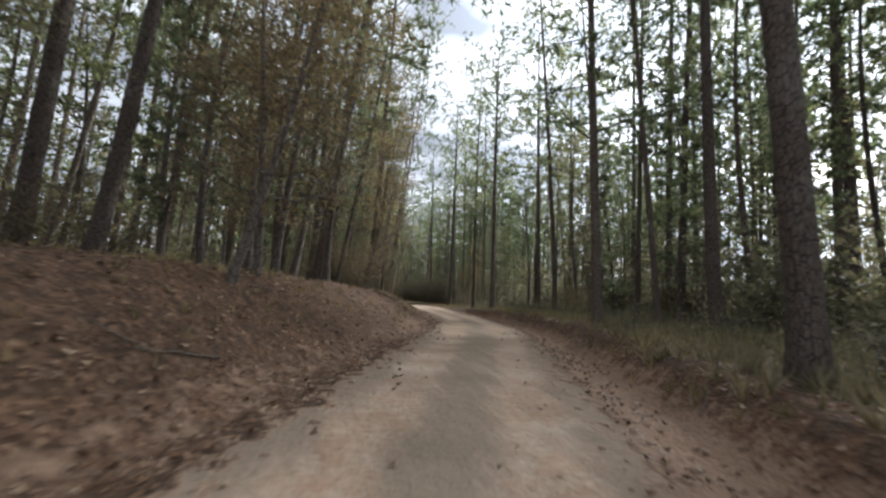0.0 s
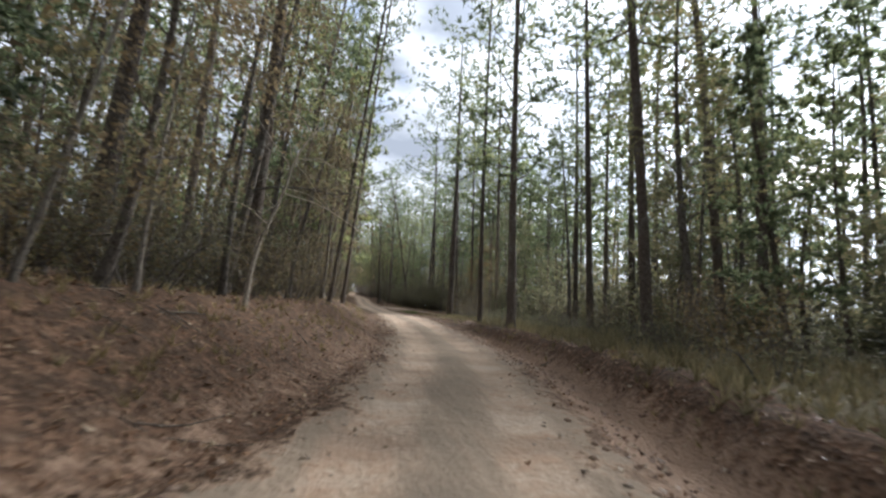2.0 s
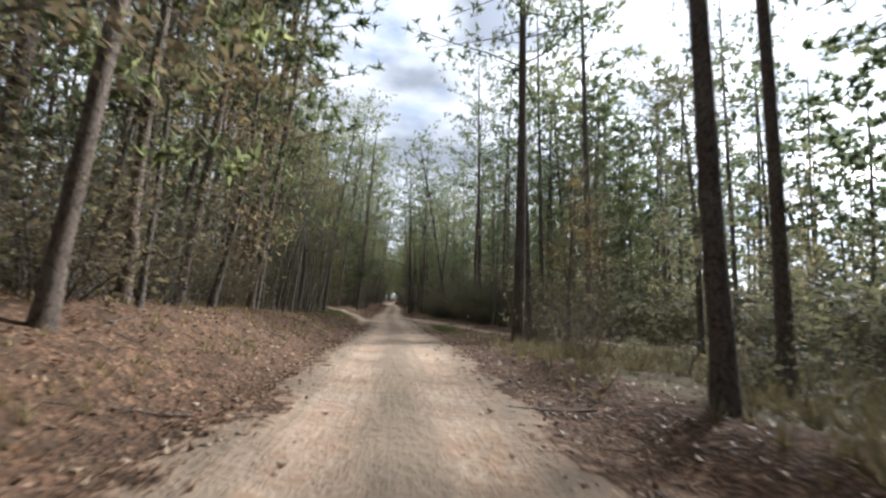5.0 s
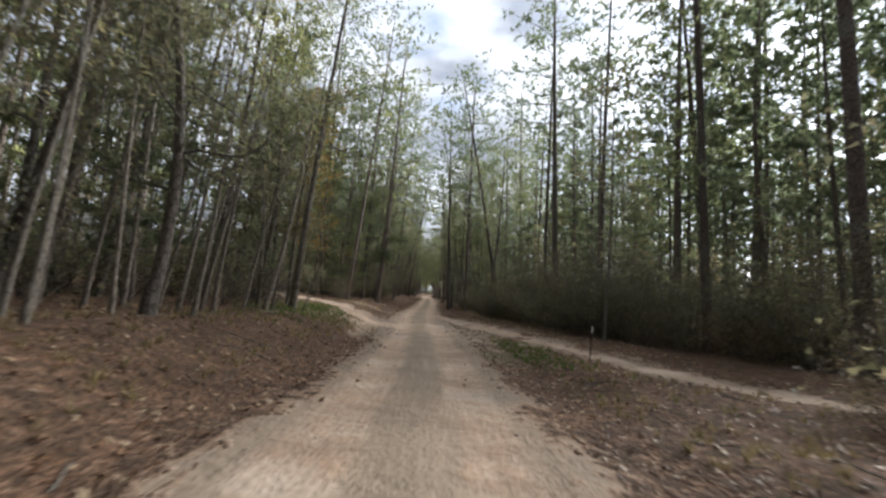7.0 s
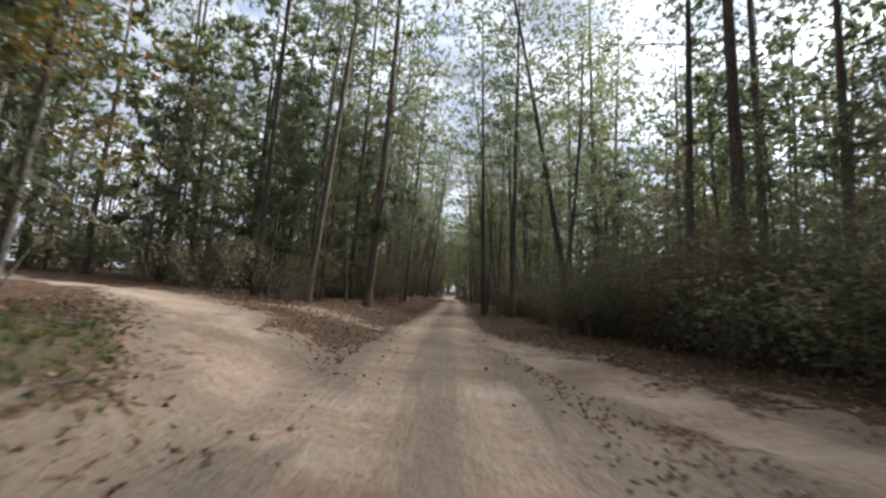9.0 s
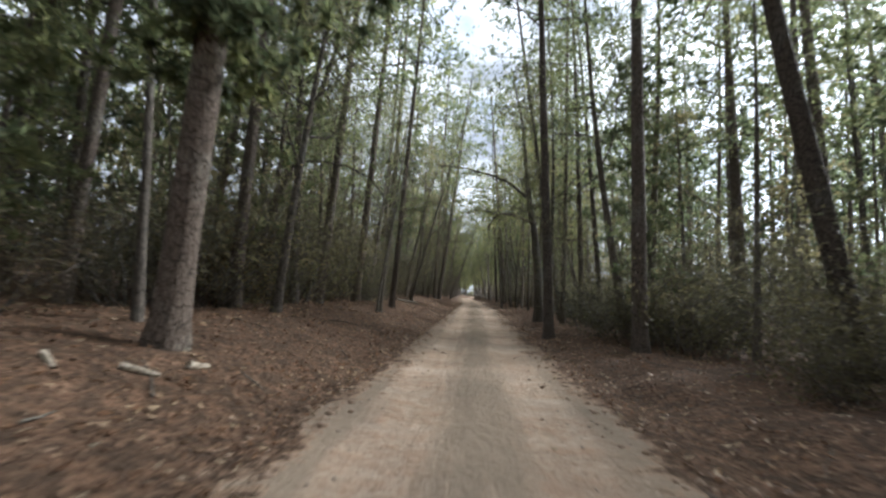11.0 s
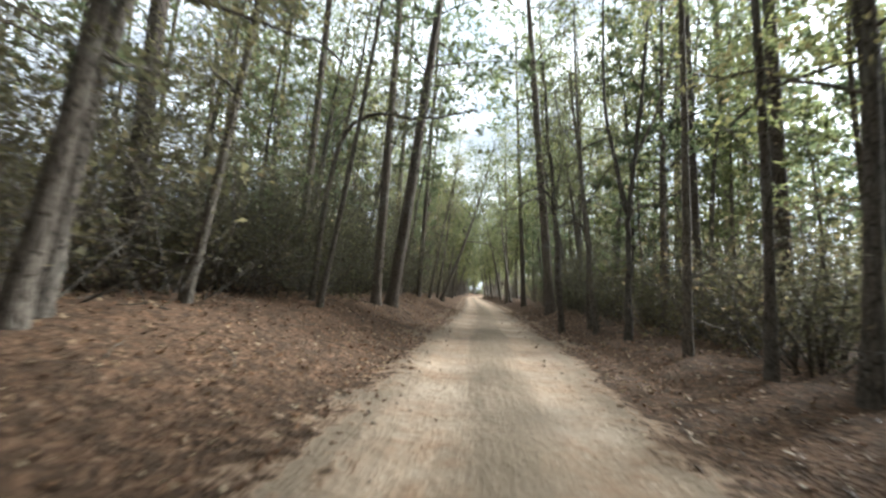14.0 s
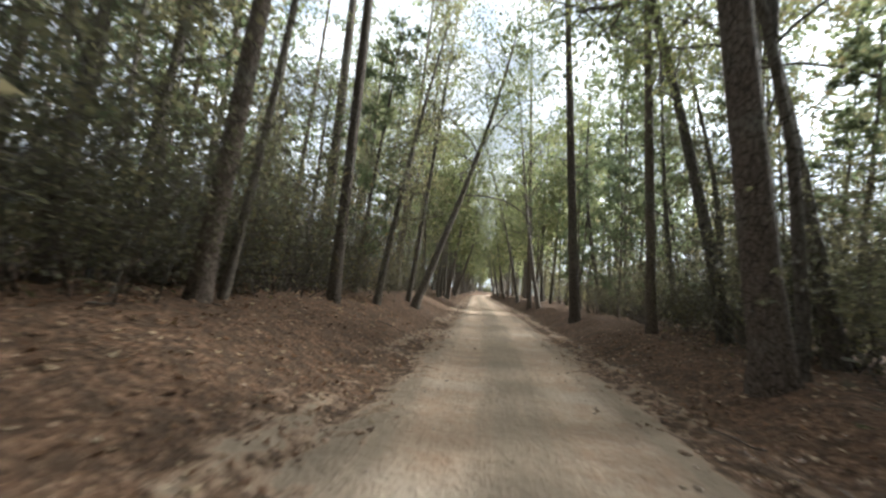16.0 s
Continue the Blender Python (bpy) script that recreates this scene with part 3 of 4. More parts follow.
tall_bushes = [plant("tall_bush", "tall dense evergreen thicket at the wood's edge", "bush", "tall bushes along the track",
                     *thicket(h, w, 17, 0.078, 6600), DARK_BARK, THICKET_LEAF, "stem", "foliage") for n, (h, w) in enumerate(((5.6, 4.4), (6.8, 4.8), (4.6, 4.4)))]
dry = [plant("dry_bush", "bush with dry brown leaves", "bush", "dry bushes along the track",
             *thicket(2.2, 2.2, 8, 0.075, 2400), DARK_BARK, BROWN_LEAF, "stem", "foliage")]
twiggy = [plant("bare_shrub", "tangled grey-brown shrub with few dead leaves", "shrub", "bare shrubs under the trees",
                *thicket(h, w, 16, 0.07, 700), DARK_BARK, BROWN_LEAF, "stem", "foliage") for h, w in ((2.2, 2.4), (3.2, 2.8))]

# ---- trees that stand out, stretch by stretch: x, y, thickness, lean in degrees to the east ----
FIRST_PINES = [(-1.55, 8.3, 0.44, -3.3), (4.8, 15.8, 0.44, -3.7), (2.65, 19.3, 0.42, -3.2), (4.6, 18.2, 0.26, -7.0), (8.6, 24.5, 0.30, -2), (-12.9, 14.9, 0.37, 4.5),
               (-8.4, 22.6, 0.5, 5.5), (-5.35, 32.2, 0.44, 0), (7.0, 30.6, 0.36, -5.5), (12.4, 33.2, 0.40, -4.5), (5.25, 37.9, 0.42, -1.9), (10.1, 39.1, 0.38, -2.9),
               (5.5, 43.6, 0.28, -1.3), (8.2, 45.5, 0.26, -1.5), (13.4, 46.5, 0.36, -2.3), (-3.2, 40.0, 0.2, 4.8), (-2.6, 44.3, 0.23, 2.9), (-9.2, 40.5, 0.3, 6),
               (-8.6, 42.0, 0.27, 6), (-6.4, 44.5, 0.24, 7)]
JUNCTION_PINES = [(-5.6, 59.2, 0.55, 4), (6.85, 57.0, 0.50, -1), (7.9, 58.6, 0.26, -3), (-9.6, 64.0, 0.36, 5), (-5.4, 102.3, 0.36, -1), (12.5, 82, 0.34, -1),
                  (15.5, 76, 0.32, -2), (19.4, 82, 0.5, -5.4), (22.5, 88, 0.34, -2), (11, 90, 0.34, -1), (16, 93, 0.4, -2)]
LAST_PINES = [(-5.3, 93.0, 0.33, 4), (-3.15, 96.6, 0.48, 2.6), (-8.6, 94.6, 0.32, 1), (-7.6, 99.5, 0.3, 2), (5.8, 103.4, 0.42, -1.6), (9.2, 100.4, 0.46, -14), (12.4, 105, 0.42, -4.3),
              (10.9, 107.2, 0.4, -2.6), (4.1, 107.9, 0.38, -3.3), (-5.5, 109.2, 0.40, 4.2), (-4.8, 112.8, 0.40, 2.6), (7.4, 116.1, 0.34, -3.4), (6.3, 116.6, 0.32, -9.5),
              (5.9, 114.2, 0.27, -0.2), (-5.2, 121.8, 0.46, 1), (9.9, 121.0, 0.4, -6), (-2.6, 135.1, 0.36, 0), (-2.3, 136.4, 0.47, 6.9), (5.25, 144.2, 0.54, -6),
              (-3.5, 144.1, 0.36, 4.3), (5.05, 157.2, 0.44, -4), (5.9, 150.6, 0.29, -4.3), (-2.95, 148.9, 0.32, 1), (4.5, 172, 0.4, -3), (-2.9, 112.6, 0.28, 2)]
LAST_THIN = [(-4.2, 102.3, 0.25, 4.8), (-4.7, 98.0, 0.17, -4), (4.35, 108.9, 0.19, -5), (4.65, 111.3, 0.22, -2.7), (-4.9, 116.0, 0.19, 4), (-2.95, 119.9, 0.19, 12),
             (-3.4, 123.1, 0.25, 6.5), (-2.75, 129.8, 0.15, 4.8), (6.2, 125.2, 0.24, -1.2), (5.7, 126.3, 0.17, -0.5), (7.2, 123.7, 0.15, 1.8), (5.45, 128.4, 0.19, -3.6),
             (5.0, 133.6, 0.17, -5), (-3.5, 144.8, 0.16, 7.8), (-2.55, 152.0, 0.24, 8), (-2.5, 157.7, 0.24, 6.7), (-4.2, 126.8, 0.2, 5)]
PALE_ONES = [(-6.0, 24.0, 0.07, 8.7), (-5.5, 25.7, 0.08, 2), (-3.2, 40.9, 0.1, 6.6), (-3.8, 38.6, 0.08, 1), (-3.05, 58.9, 0.10, 3.5), (-3.9, 61.0, 0.10, 9),
             (-4.4, 66.1, 0.12, 6), (-4.6, 67.6, 0.10, 9), (-3.85, 70.4, 0.17, 6), (-5.4, 73.7, 0.17, 1), (-5.0, 72.6, 0.12, 5), (-2.88, 109.1, 0.12, 3.6), (-2.8, 109.4, 0.14, 2),
             (-5.2, 68.8, 0.10, 7), (-5.6, 64.6, 0.11, 8), (-4.9, 62.6, 0.10, 6)]

taken = []


def put(kinds, x, y, thick, lean, own_radius, tall=1.0):
    kind = kinds[len(taken) % len(kinds)]
    taken.append((x, y))
    return copy_thing(kind, stand(x, y, rng.uniform(0, 6.28), abs(lean), 0 if lean > 0 else 180, tall, thick / 2 / own_radius / tall))


def low_boughs(tree, foot, lean, limbs):
    """Drooping boughs low on a pine's trunk, each with its own needles; limbs: height, reach east, reach north, drop."""
    for h, east, north, drop in limbs:
        wood, green = Shape(), Shape()
        u = np.linspace(0, 1, 7)
        line = np.stack([foot[0] + math.tan(radians(lean)) * h + east * u, foot[1] + north * u, foot[2] + h + 0.25*np.sin(u*3.1) - drop * u*u], 1)
        line = line + rng.normal(size=line.shape) * 0.03
        size = math.hypot(east, north)
        wood.tube(line, np.linspace(0.02 + 0.012*size, 0.008, 7), 5)
        spots = line[rng.randint(2, 7, int(14 + 10*size))]
        green.blades(spots + rng.normal(size=spots.shape) * (0.27, 0.27, 0.16), 26, 0.26, 0.034, 0.0)
        for ob in (part("bough", wood, PINE_BARK, tree), part("needles", green, NEEDLES, tree, soft=False)):
            ob.matrix_parent_inverse = tree.matrix_basis.inverted()


for row in FIRST_PINES + JUNCTION_PINES + LAST_PINES:
    tree = put(pines, *row, 0.2)
    if row[:2] == (-3.15, 96.6):
        tagged(tree, "thick pine with furrowed bark and low drooping boughs")
        low_boughs(tree, (row[0], row[1], float(ground(*row[:2]))), row[3], [
            (6.9, 2.4, -0.3, 2.0), (6.2, 1.7, 0.5, 1.1), (4.5, 1.0, -0.5, 0.3), (4.3, -1.0, -0.3, 0.3), (4.2, 0.6, 0.8, 0.3), (4.0, -0.6, 0.7, 0.3), (4.6, 0.1, -1.0, 0.3), (7.4, -1.8, 0.2, 0.8)])
for row in LAST_THIN:
    put(woods, *row, 0.12, 1.15)
for row in PALE_ONES:
    put(saplings, *row, 0.055)

# ---- the wood behind them ----
def scatter(kinds, count, near, far, y0, y1, gap, sides=(-1, 1), size=(0.8, 1.2), lean=3.0, power=1.5):
    made, tries = 0, 0
    while made < count and tries < count * 40:
        tries += 1
        side = sides[rng.randint(len(sides))]
        y = rng.uniform(y0, y1)
        x = float(curve(CENTRE, y)) + side * (near + (far - near) * rng.uniform()**power)
        if not free(x, y, near * 0.95) or any((x - a)**2 + (y - b)**2 < gap**2 for a, b in taken):
            continue
        taken.append((x, y))
        copy_thing(kinds[rng.randint(len(kinds))], stand(x, y, rng.uniform(0, 6.28), rng.uniform(0, lean), 0 if side < 0 else 180, rng.uniform(*size), rng.uniform(0.8, 1.15)))
        made += 1


scatter(pines, 26, 8.0, 28, 2, 84, 2.6, (-1,))
scatter(pines, 30, 8.0, 30, 2, 84, 2.6, (1,), power=1.2)
scatter(pines, 54, 7.0, 26, 84, 190, 2.4)
scatter(young, 13, 6.5, 20, 5, 84, 1.8, (-1,), lean=4)
scatter(young, 9, 9.0, 22, 5, 84, 1.6, (1,), lean=3)
scatter(young, 17, 6.4, 20, 84, 180, 1.6, lean=4)
scatter(spreading, 8, 6.0, 8.5, 94, 152, 2.2, lean=11, size=(0.95, 1.2))
scatter(spreading, 14, 5.0, 8.5, 148, 235, 2.4, lean=7, size=(0.85, 1.1))
scatter(woods, 18, 6.5, 20, 5, 84, 1.8, (-1,), lean=6)
scatter(woods, 8, 8.0, 20, 5, 84, 1.5, (1,), lean=4)
scatter(woods, 28, 6.4, 16, 84, 180, 1.5, lean=6)
scatter(oaks, 12, 5.0, 14, 8, 62, 1.5, (-1,))
scatter(bushes, 66, 5.6, 10, 99, 180, 0.9, size=(0.8, 1.3))
scatter(bushes, 8, 5.6, 10, 90, 99, 0.9, (1,), size=(0.9, 1.6))
scatter(tall_bushes, 34, 7.0, 13, 56, 92, 0.9, (1,), size=(0.65, 1.1))
scatter(bushes, 18, 6.5, 13, 30, 84, 1.0, (-1,), size=(0.9, 1.6))
for n in range(16):
    y, side = 158 + 9.0 * n + rng.uniform(-2, 2), (-1, 1)[n % 2]
    taken.append((float(curve(CENTRE, y)) + side * 3.5, y))
    copy_thing(spreading[n % 2], stand(taken[-1][0], y, n * 1.7, 12, 0 if side < 0 else 180, rng.uniform(1.0, 1.2)))
for n, (x, y) in enumerate(((-7.4, 106), (7.4, 109), (-7.2, 124), (7.6, 126), (-7.6, 140), (7.6, 150))):
    taken.append((x, y))
    copy_thing(spreading[n % 2], stand(x, y, n * 2.1, 10, 0 if x < 0 else 180, 1.1))
scatter(woods, 14, 5.4, 12, 58, 84, 1.2, (-1,), lean=10)
scatter(bushes, 6, 6.5, 10, 58, 80, 0.9, (-1,), size=(0.7, 1.1))
scatter(saplings, 16, 5.0, 9, 56, 80, 0.7, (-1,), lean=9, size=(0.9, 1.3))
scatter(tall_bushes, 16, 5.8, 9, 138, 165, 0.9, size=(0.6, 1.0))
scatter(dry, 26, 5.5, 14, 8, 170, 1.0)
scatter(twiggy, 34, 5.6, 9.5, 90, 168, 0.8, size=(0.7, 1.3))
scatter(young, 34, 5.6, 11, 98, 172, 1.2, lean=4, size=(0.75, 1.15))
scatter(young, 5, 10.5, 17, 14, 52, 1.6, (1,), lean=3, size=(0.9, 1.3))
scatter(pines, 5, 10.0, 24, 6, 56, 2.2, (1,))
scatter(woods, 22, 5.8, 12, 98, 172, 1.2, lean=7)
scatter(twiggy, 16, 5.4, 10, 28, 84, 0.9, size=(0.6, 1.1))
scatter(young, 9, 10, 18, 60, 100, 1.6, (1,), size=(0.9, 1.3))
scatter(bushes, 9, 6.0, 10, 26, 64, 1.0, (-1,), size=(0.7, 1.1))
scatter(dry, 14, 5.4, 9, 22, 62, 1.0, (-1,), size=(0.8, 1.3))
scatter(oaks, 8, 5.2, 8, 28, 60, 1.4, (-1,), size=(0.7, 1.0))
for n, (x, y, s) in enumerate(((-9.6, 12.6, 0.9), (-9.3, 16.0, 1.0), (-8.0, 18.6, 0.9), (-7.6, 23.8, 1.1), (-6.2, 26.2, 0.9), (-5.6, 31.0, 1.1), (-4.4, 34.2, 0.9), (-10.5, 19.5, 1.2))):
    copy_thing(oaks[n % 2], stand(x, y, n * 1.3, 6, 0, s))
for n, (x, y, s) in enumerate(((-3.6, 47.5, 1.3), (-4.2, 51, 1.45), (-3.6, 55, 1.35), (-4.6, 58, 1.5), (-6.0, 49, 1.5), (-6.5, 55, 1.5))):
    copy_thing(young[n % 2], stand(x, y, n, 3, 0, s, 0.9))
for n, (x, y, s) in enumerate(((-6.4, 123.6, 1.9), (-7.4, 126.4, 2.2), (-6.9, 129.2, 2.1), (-8.4, 133.6, 2.3), (-6.0, 118.6, 1.5), (-7.6, 115.4, 2.0), (6.9, 133, 1.3), (7.4, 138, 1.6), (7.0, 141, 1.5), (7.6, 147, 1.7), (-5.2, 127.5, 1.7), (-5.0, 130, 1.5), (-6.2, 132, 2.2), (-5.4, 134, 1.8), (-6.6, 136.5, 2.3), (-5.6, 139, 1.8), (-6.4, 142, 2.0), (-5.8, 146, 1.7),
                               (-8.6, 101.5, 1.8), (-10.5, 104, 2.2), (-9.4, 108, 2.3), (-8.2, 110, 2.0), (-10, 114, 2.3), (-6.2, 108, 1.4),
                               (-9.6, 121, 2.2), (-8.6, 125, 2.2), (-9.4, 130, 2.4), (-8.4, 148, 2.0), (-9.2, 153, 2.2),
                               (6.7, 111, 1.1), (6.5, 108, 1.0), (7.1, 113.6, 1.2), (7.2, 103.5, 1.3), (7.8, 106, 1.5), (9.2, 101, 1.4), (7.4, 109.5, 1.3), (9.8, 105, 1.7), (11, 102, 1.6), (8.4, 98.5, 1.2), (9.4, 110, 1.5),
                               (-7.0, 112, 1.7), (-7.4, 106, 1.9), (-6.6, 103, 1.6), (-8.0, 118, 1.8), (-6.4, 100, 1.5), (-7.2, 121, 1.7))):
    copy_thing(*((tall_bushes[n % 3], stand(x, y, n, 0, 0, s * 0.52)) if s > 1.45 else (bushes[n % 2], stand(x, y, n, 0, 0, s))))
for n, (x, y, s) in enumerate(((-7.4, 79.6, 1.25), (-8.8, 81, 1.4), (-6.6, 78.2, 1.0), (-10, 83, 1.3), (-9.6, 101.5, 1.5), (-12, 104, 1.5), (-6.0, 105.5, 1.15), (-8.8, 106, 1.5), (-16, 98, 1.5))):
    copy_thing(young[n % 3], stand(x, y, n * 0.9, 2, 0, s, 0.9))
for n, (x, y, s) in enumerate(((-7.0, 101.5, 1.3), (-5.8, 103, 1.2), (-7.6, 105, 1.6), (-6.6, 111, 1.4), (-5.6, 90.9, 0.9))):
    copy_thing(dry[0], stand(x, y, n * 1.1, 0, 0, s))
for x, y, s in ((9.6, 62.2, 0.8), (10.6, 61.0, 0.9), (9.2, 59.6, 0.6), (8.3, 60.6, 0.5)):
    copy_thing(dry[0], stand(x, y, x, 0, 0, s))
copy_thing(oaks[0], stand(9.8, 58.6, 0.7, 4, 180, 0.85))
copy_thing(oaks[1], stand(11.8, 60.4, 2.7, 3, 180, 0.8))
copy_thing(rusty[0], stand(-4.6, 75.5, 0.4, 4, 0))
copy_thing(rusty[0], stand(-5.6, 79.0, 1.9, 4, 0, 1.1))

for kind in pines + young + woods + spreading + oaks + rusty + saplings + bushes + tall_bushes + dry + twiggy:
    for ob in (*kind.children_recursive, kind):
        bpy.data.objects.remove(ob)


# ---- far woods and undergrowth, past counting ----
def many(name, label, category, makers, count, place, mats, size, gap=4.4):
    """Copies of a few small plants, laid out into one mesh."""
    vs, fs, ms, n = [], [], [], 0
    kinds = []
    for wood, boughs, green in makers:
        (a, b), (c, d) = wood.arrays(), green.arrays()
        if boughs.n:
            e, g = boughs.arrays()
            a, b = np.concatenate([a, e]), np.concatenate([b, g + len(a)])
        kinds.append((np.concatenate([a, c]), np.concatenate([b, d + len(a)]), np.r_[np.zeros(len(b)), np.ones(len(d))]))
    made = 0
    while made < count:
        x, y = place()
        if not free(x, y, gap):
            continue
        v, f, m = kinds[rng.randint(len(kinds))]
        a, s = rng.uniform(0, 6.28), rng.uniform(*size)
        c, q = math.cos(a) * s, math.sin(a) * s
        w = np.stack([v[:, 0]*c - v[:, 1]*q + x, v[:, 0]*q + v[:, 1]*c + y, v[:, 2]*s + float(ground(x, y)) - 0.05], 1)
        vs.append(w), fs.append(f + n), ms.append(m)
        n += len(v)
        made += 1
    ob = new(name, mesh(name, np.concatenate(vs), np.concatenate(fs), mats, np.concatenate(ms), soft=False))
    return tagged(ob, label, category, kind="stuff")


def sideways(near, far, y0, y1, power=1.0, sides=(-1, 1)):
    def place():
        y = rng.uniform(y0, y1)
        return float(curve(CENTRE, y)) + sides[rng.randint(len(sides))] * (near + (far - near) * rng.uniform()**power), y
    return place


FAR_PINES = [pine(h, 0.19, c, 22, 8, 8, 0.52, 5, 6, 0.27) for h, c in ((25, 0.3), (22, 0.25), (27, 0.42))]
LOW_PINES = [pine(h, 0.19, c, 24, 8, 8, 0.52, 5, 6, 0.27) for h, c in ((24, 0.16), (20, 0.12), (26, 0.2))]
many("far_woods", "tall pines standing deep in the wood", "woods", FAR_PINES, 170, sideways(18, 54, -8, 240), [PINE_BARK, NEEDLES], (0.8, 1.15))
many("far_edge_woods", "low-crowned pines crowding the far edge of the wood", "woods", LOW_PINES, 60, sideways(48, 85, -30, 240), [PINE_BARK, NEEDLES], (0.7, 1.1))
many("eastern_woods", "low-crowned pines standing close behind the verge", "woods", LOW_PINES, 100, sideways(22, 56, -2, 165, 1.0, (1,)), [PINE_BARK, NEEDLES], (0.7, 1.1))
many("woods_at_the_bend", "pines closing the view where the track bends away", "woods", LOW_PINES, 34, lambda: (rng.uniform(-22, 14), rng.uniform(345, 400)), [PINE_BARK, NEEDLES], (0.7, 1.1), 4.0)
many("woods_down_the_track", "pines and oaks closing in on the track in the distance", "woods", LOW_PINES, 80, sideways(4.6, 20, 185, 330, 1.7), [PINE_BARK, NEEDLES], (0.8, 1.15))
many("leafy_woods_down_the_track", "leafy trees reaching over the track in the distance", "woods", [broadleaf(h, 0.14, 6.0, 12, 0.42, 800, 0.28, 0.5, True, 3.4) for h in (11, 15)],
     120, sideways(3.4, 7, 172, 330, 1.3), [DARK_BARK, GREEN_LEAF], (0.8, 1.2), 3.2)
many("undergrowth", "dim tangle of bushes under the trees", "undergrowth", [thicket(h, 2.8, 6, 0.13, 900, True) for h in (2.4, 3.4, 4.6)],
     380, sideways(6.5, 30, 58, 215, 1.5), [DARK_BARK, OLIVE_LEAF], (0.7, 1.3))
many("scrub", "low dim scrub deep among the pines", "undergrowth", [thicket(h, 2.8, 5, 0.26, 300, True) for h in (1.6, 2.4, 3.4)],
     260, sideways(11, 48, -6, 84, 1.0), [DARK_BARK, OLIVE_LEAF], (0.7, 1.4))
many("eastern_scrub", "dense dim scrub filling the wood floor", "undergrowth", [thicket(h, 3.4, 5, 0.28, 380, True) for h in (2.6, 4.0, 5.2)],
     300, sideways(11, 44, -6, 110, 1.0, (1,)), [DARK_BARK, OLIVE_LEAF], (0.8, 1.3))
many("deep_scrub", "dim scrub closing the floor of the wood", "undergrowth", [thicket(h, 3.6, 5, 0.3, 320, True) for h in (2.6, 4.0, 5.5)],
     230, sideways(15, 52, 96, 215), [DARK_BARK, OLIVE_LEAF], (0.8, 1.4))
many("bank_scrub", "dim scrub along the back of the wood", "undergrowth", [thicket(h, 3.6, 5, 0.3, 300, True) for h in (2.0, 3.2)],
     120, sideways(26, 60, -10, 70), [DARK_BARK, OLIVE_LEAF], (0.8, 1.4))
many("western_woods", "pines and scrub beside the side track", "woods", LOW_PINES + [thicket(h, 3.4, 5, 0.3, 380, True) for h in (3, 4.5)],
     110, lambda: (rng.uniform(-62, -11), rng.uniform(58, 128)), [PINE_BARK, NEEDLES], (0.7, 1.05), 3.6)
many("understorey", "thin young trees crowded under the pines", "woods", [broadleaf(h, 0.06, 2.4, 9, 0.26, 420, 0.2, 0.5, True) for h in (6, 8, 11)],
     240, sideways(8, 45, -5, 240, 1.2), [DARK_BARK, OLIVE_LEAF], (0.8, 1.3))

many("eastern_understorey", "leafy young trees filling the wood beyond the verge", "woods", [broadleaf(h, 0.06, 2.6, 9, 0.2, 560, 0.12, 0.5, True) for h in (5, 7, 10)],
     130, sideways(15, 48, 8, 98, 1.0, (1,)), [DARK_BARK, OLIVE_LEAF], (0.8, 1.3))
many("leafy_understorey", "leafy young trees standing close behind the verge", "woods", [broadleaf(h, 0.06, 2.6, 9, 0.2, 560, 0.12, 0.5, True) for h in (5, 7, 10)],
     150, sideways(10, 40, 98, 178), [DARK_BARK, OLIVE_LEAF], (0.8, 1.3))
many("deep_woods", "dense dim foliage where the wood closes in far off", "woods", [thicket(h, 6.0, 6, 0.6, 300, True) for h in (6, 9, 12)],
     240, sideways(46, 110, -40, 260), [DARK_BARK, OLIVE_LEAF], (0.8, 1.3))
many("bend_scrub", "scrub standing where the track bends out of sight", "undergrowth", [thicket(h, 3.0, 5, 0.4, 260, True) for h in (3, 4)],
     26, lambda: (rng.uniform(-9, 12), rng.uniform(336, 344)), [DARK_BARK, OLIVE_LEAF], (0.8, 1.2), -1.0)


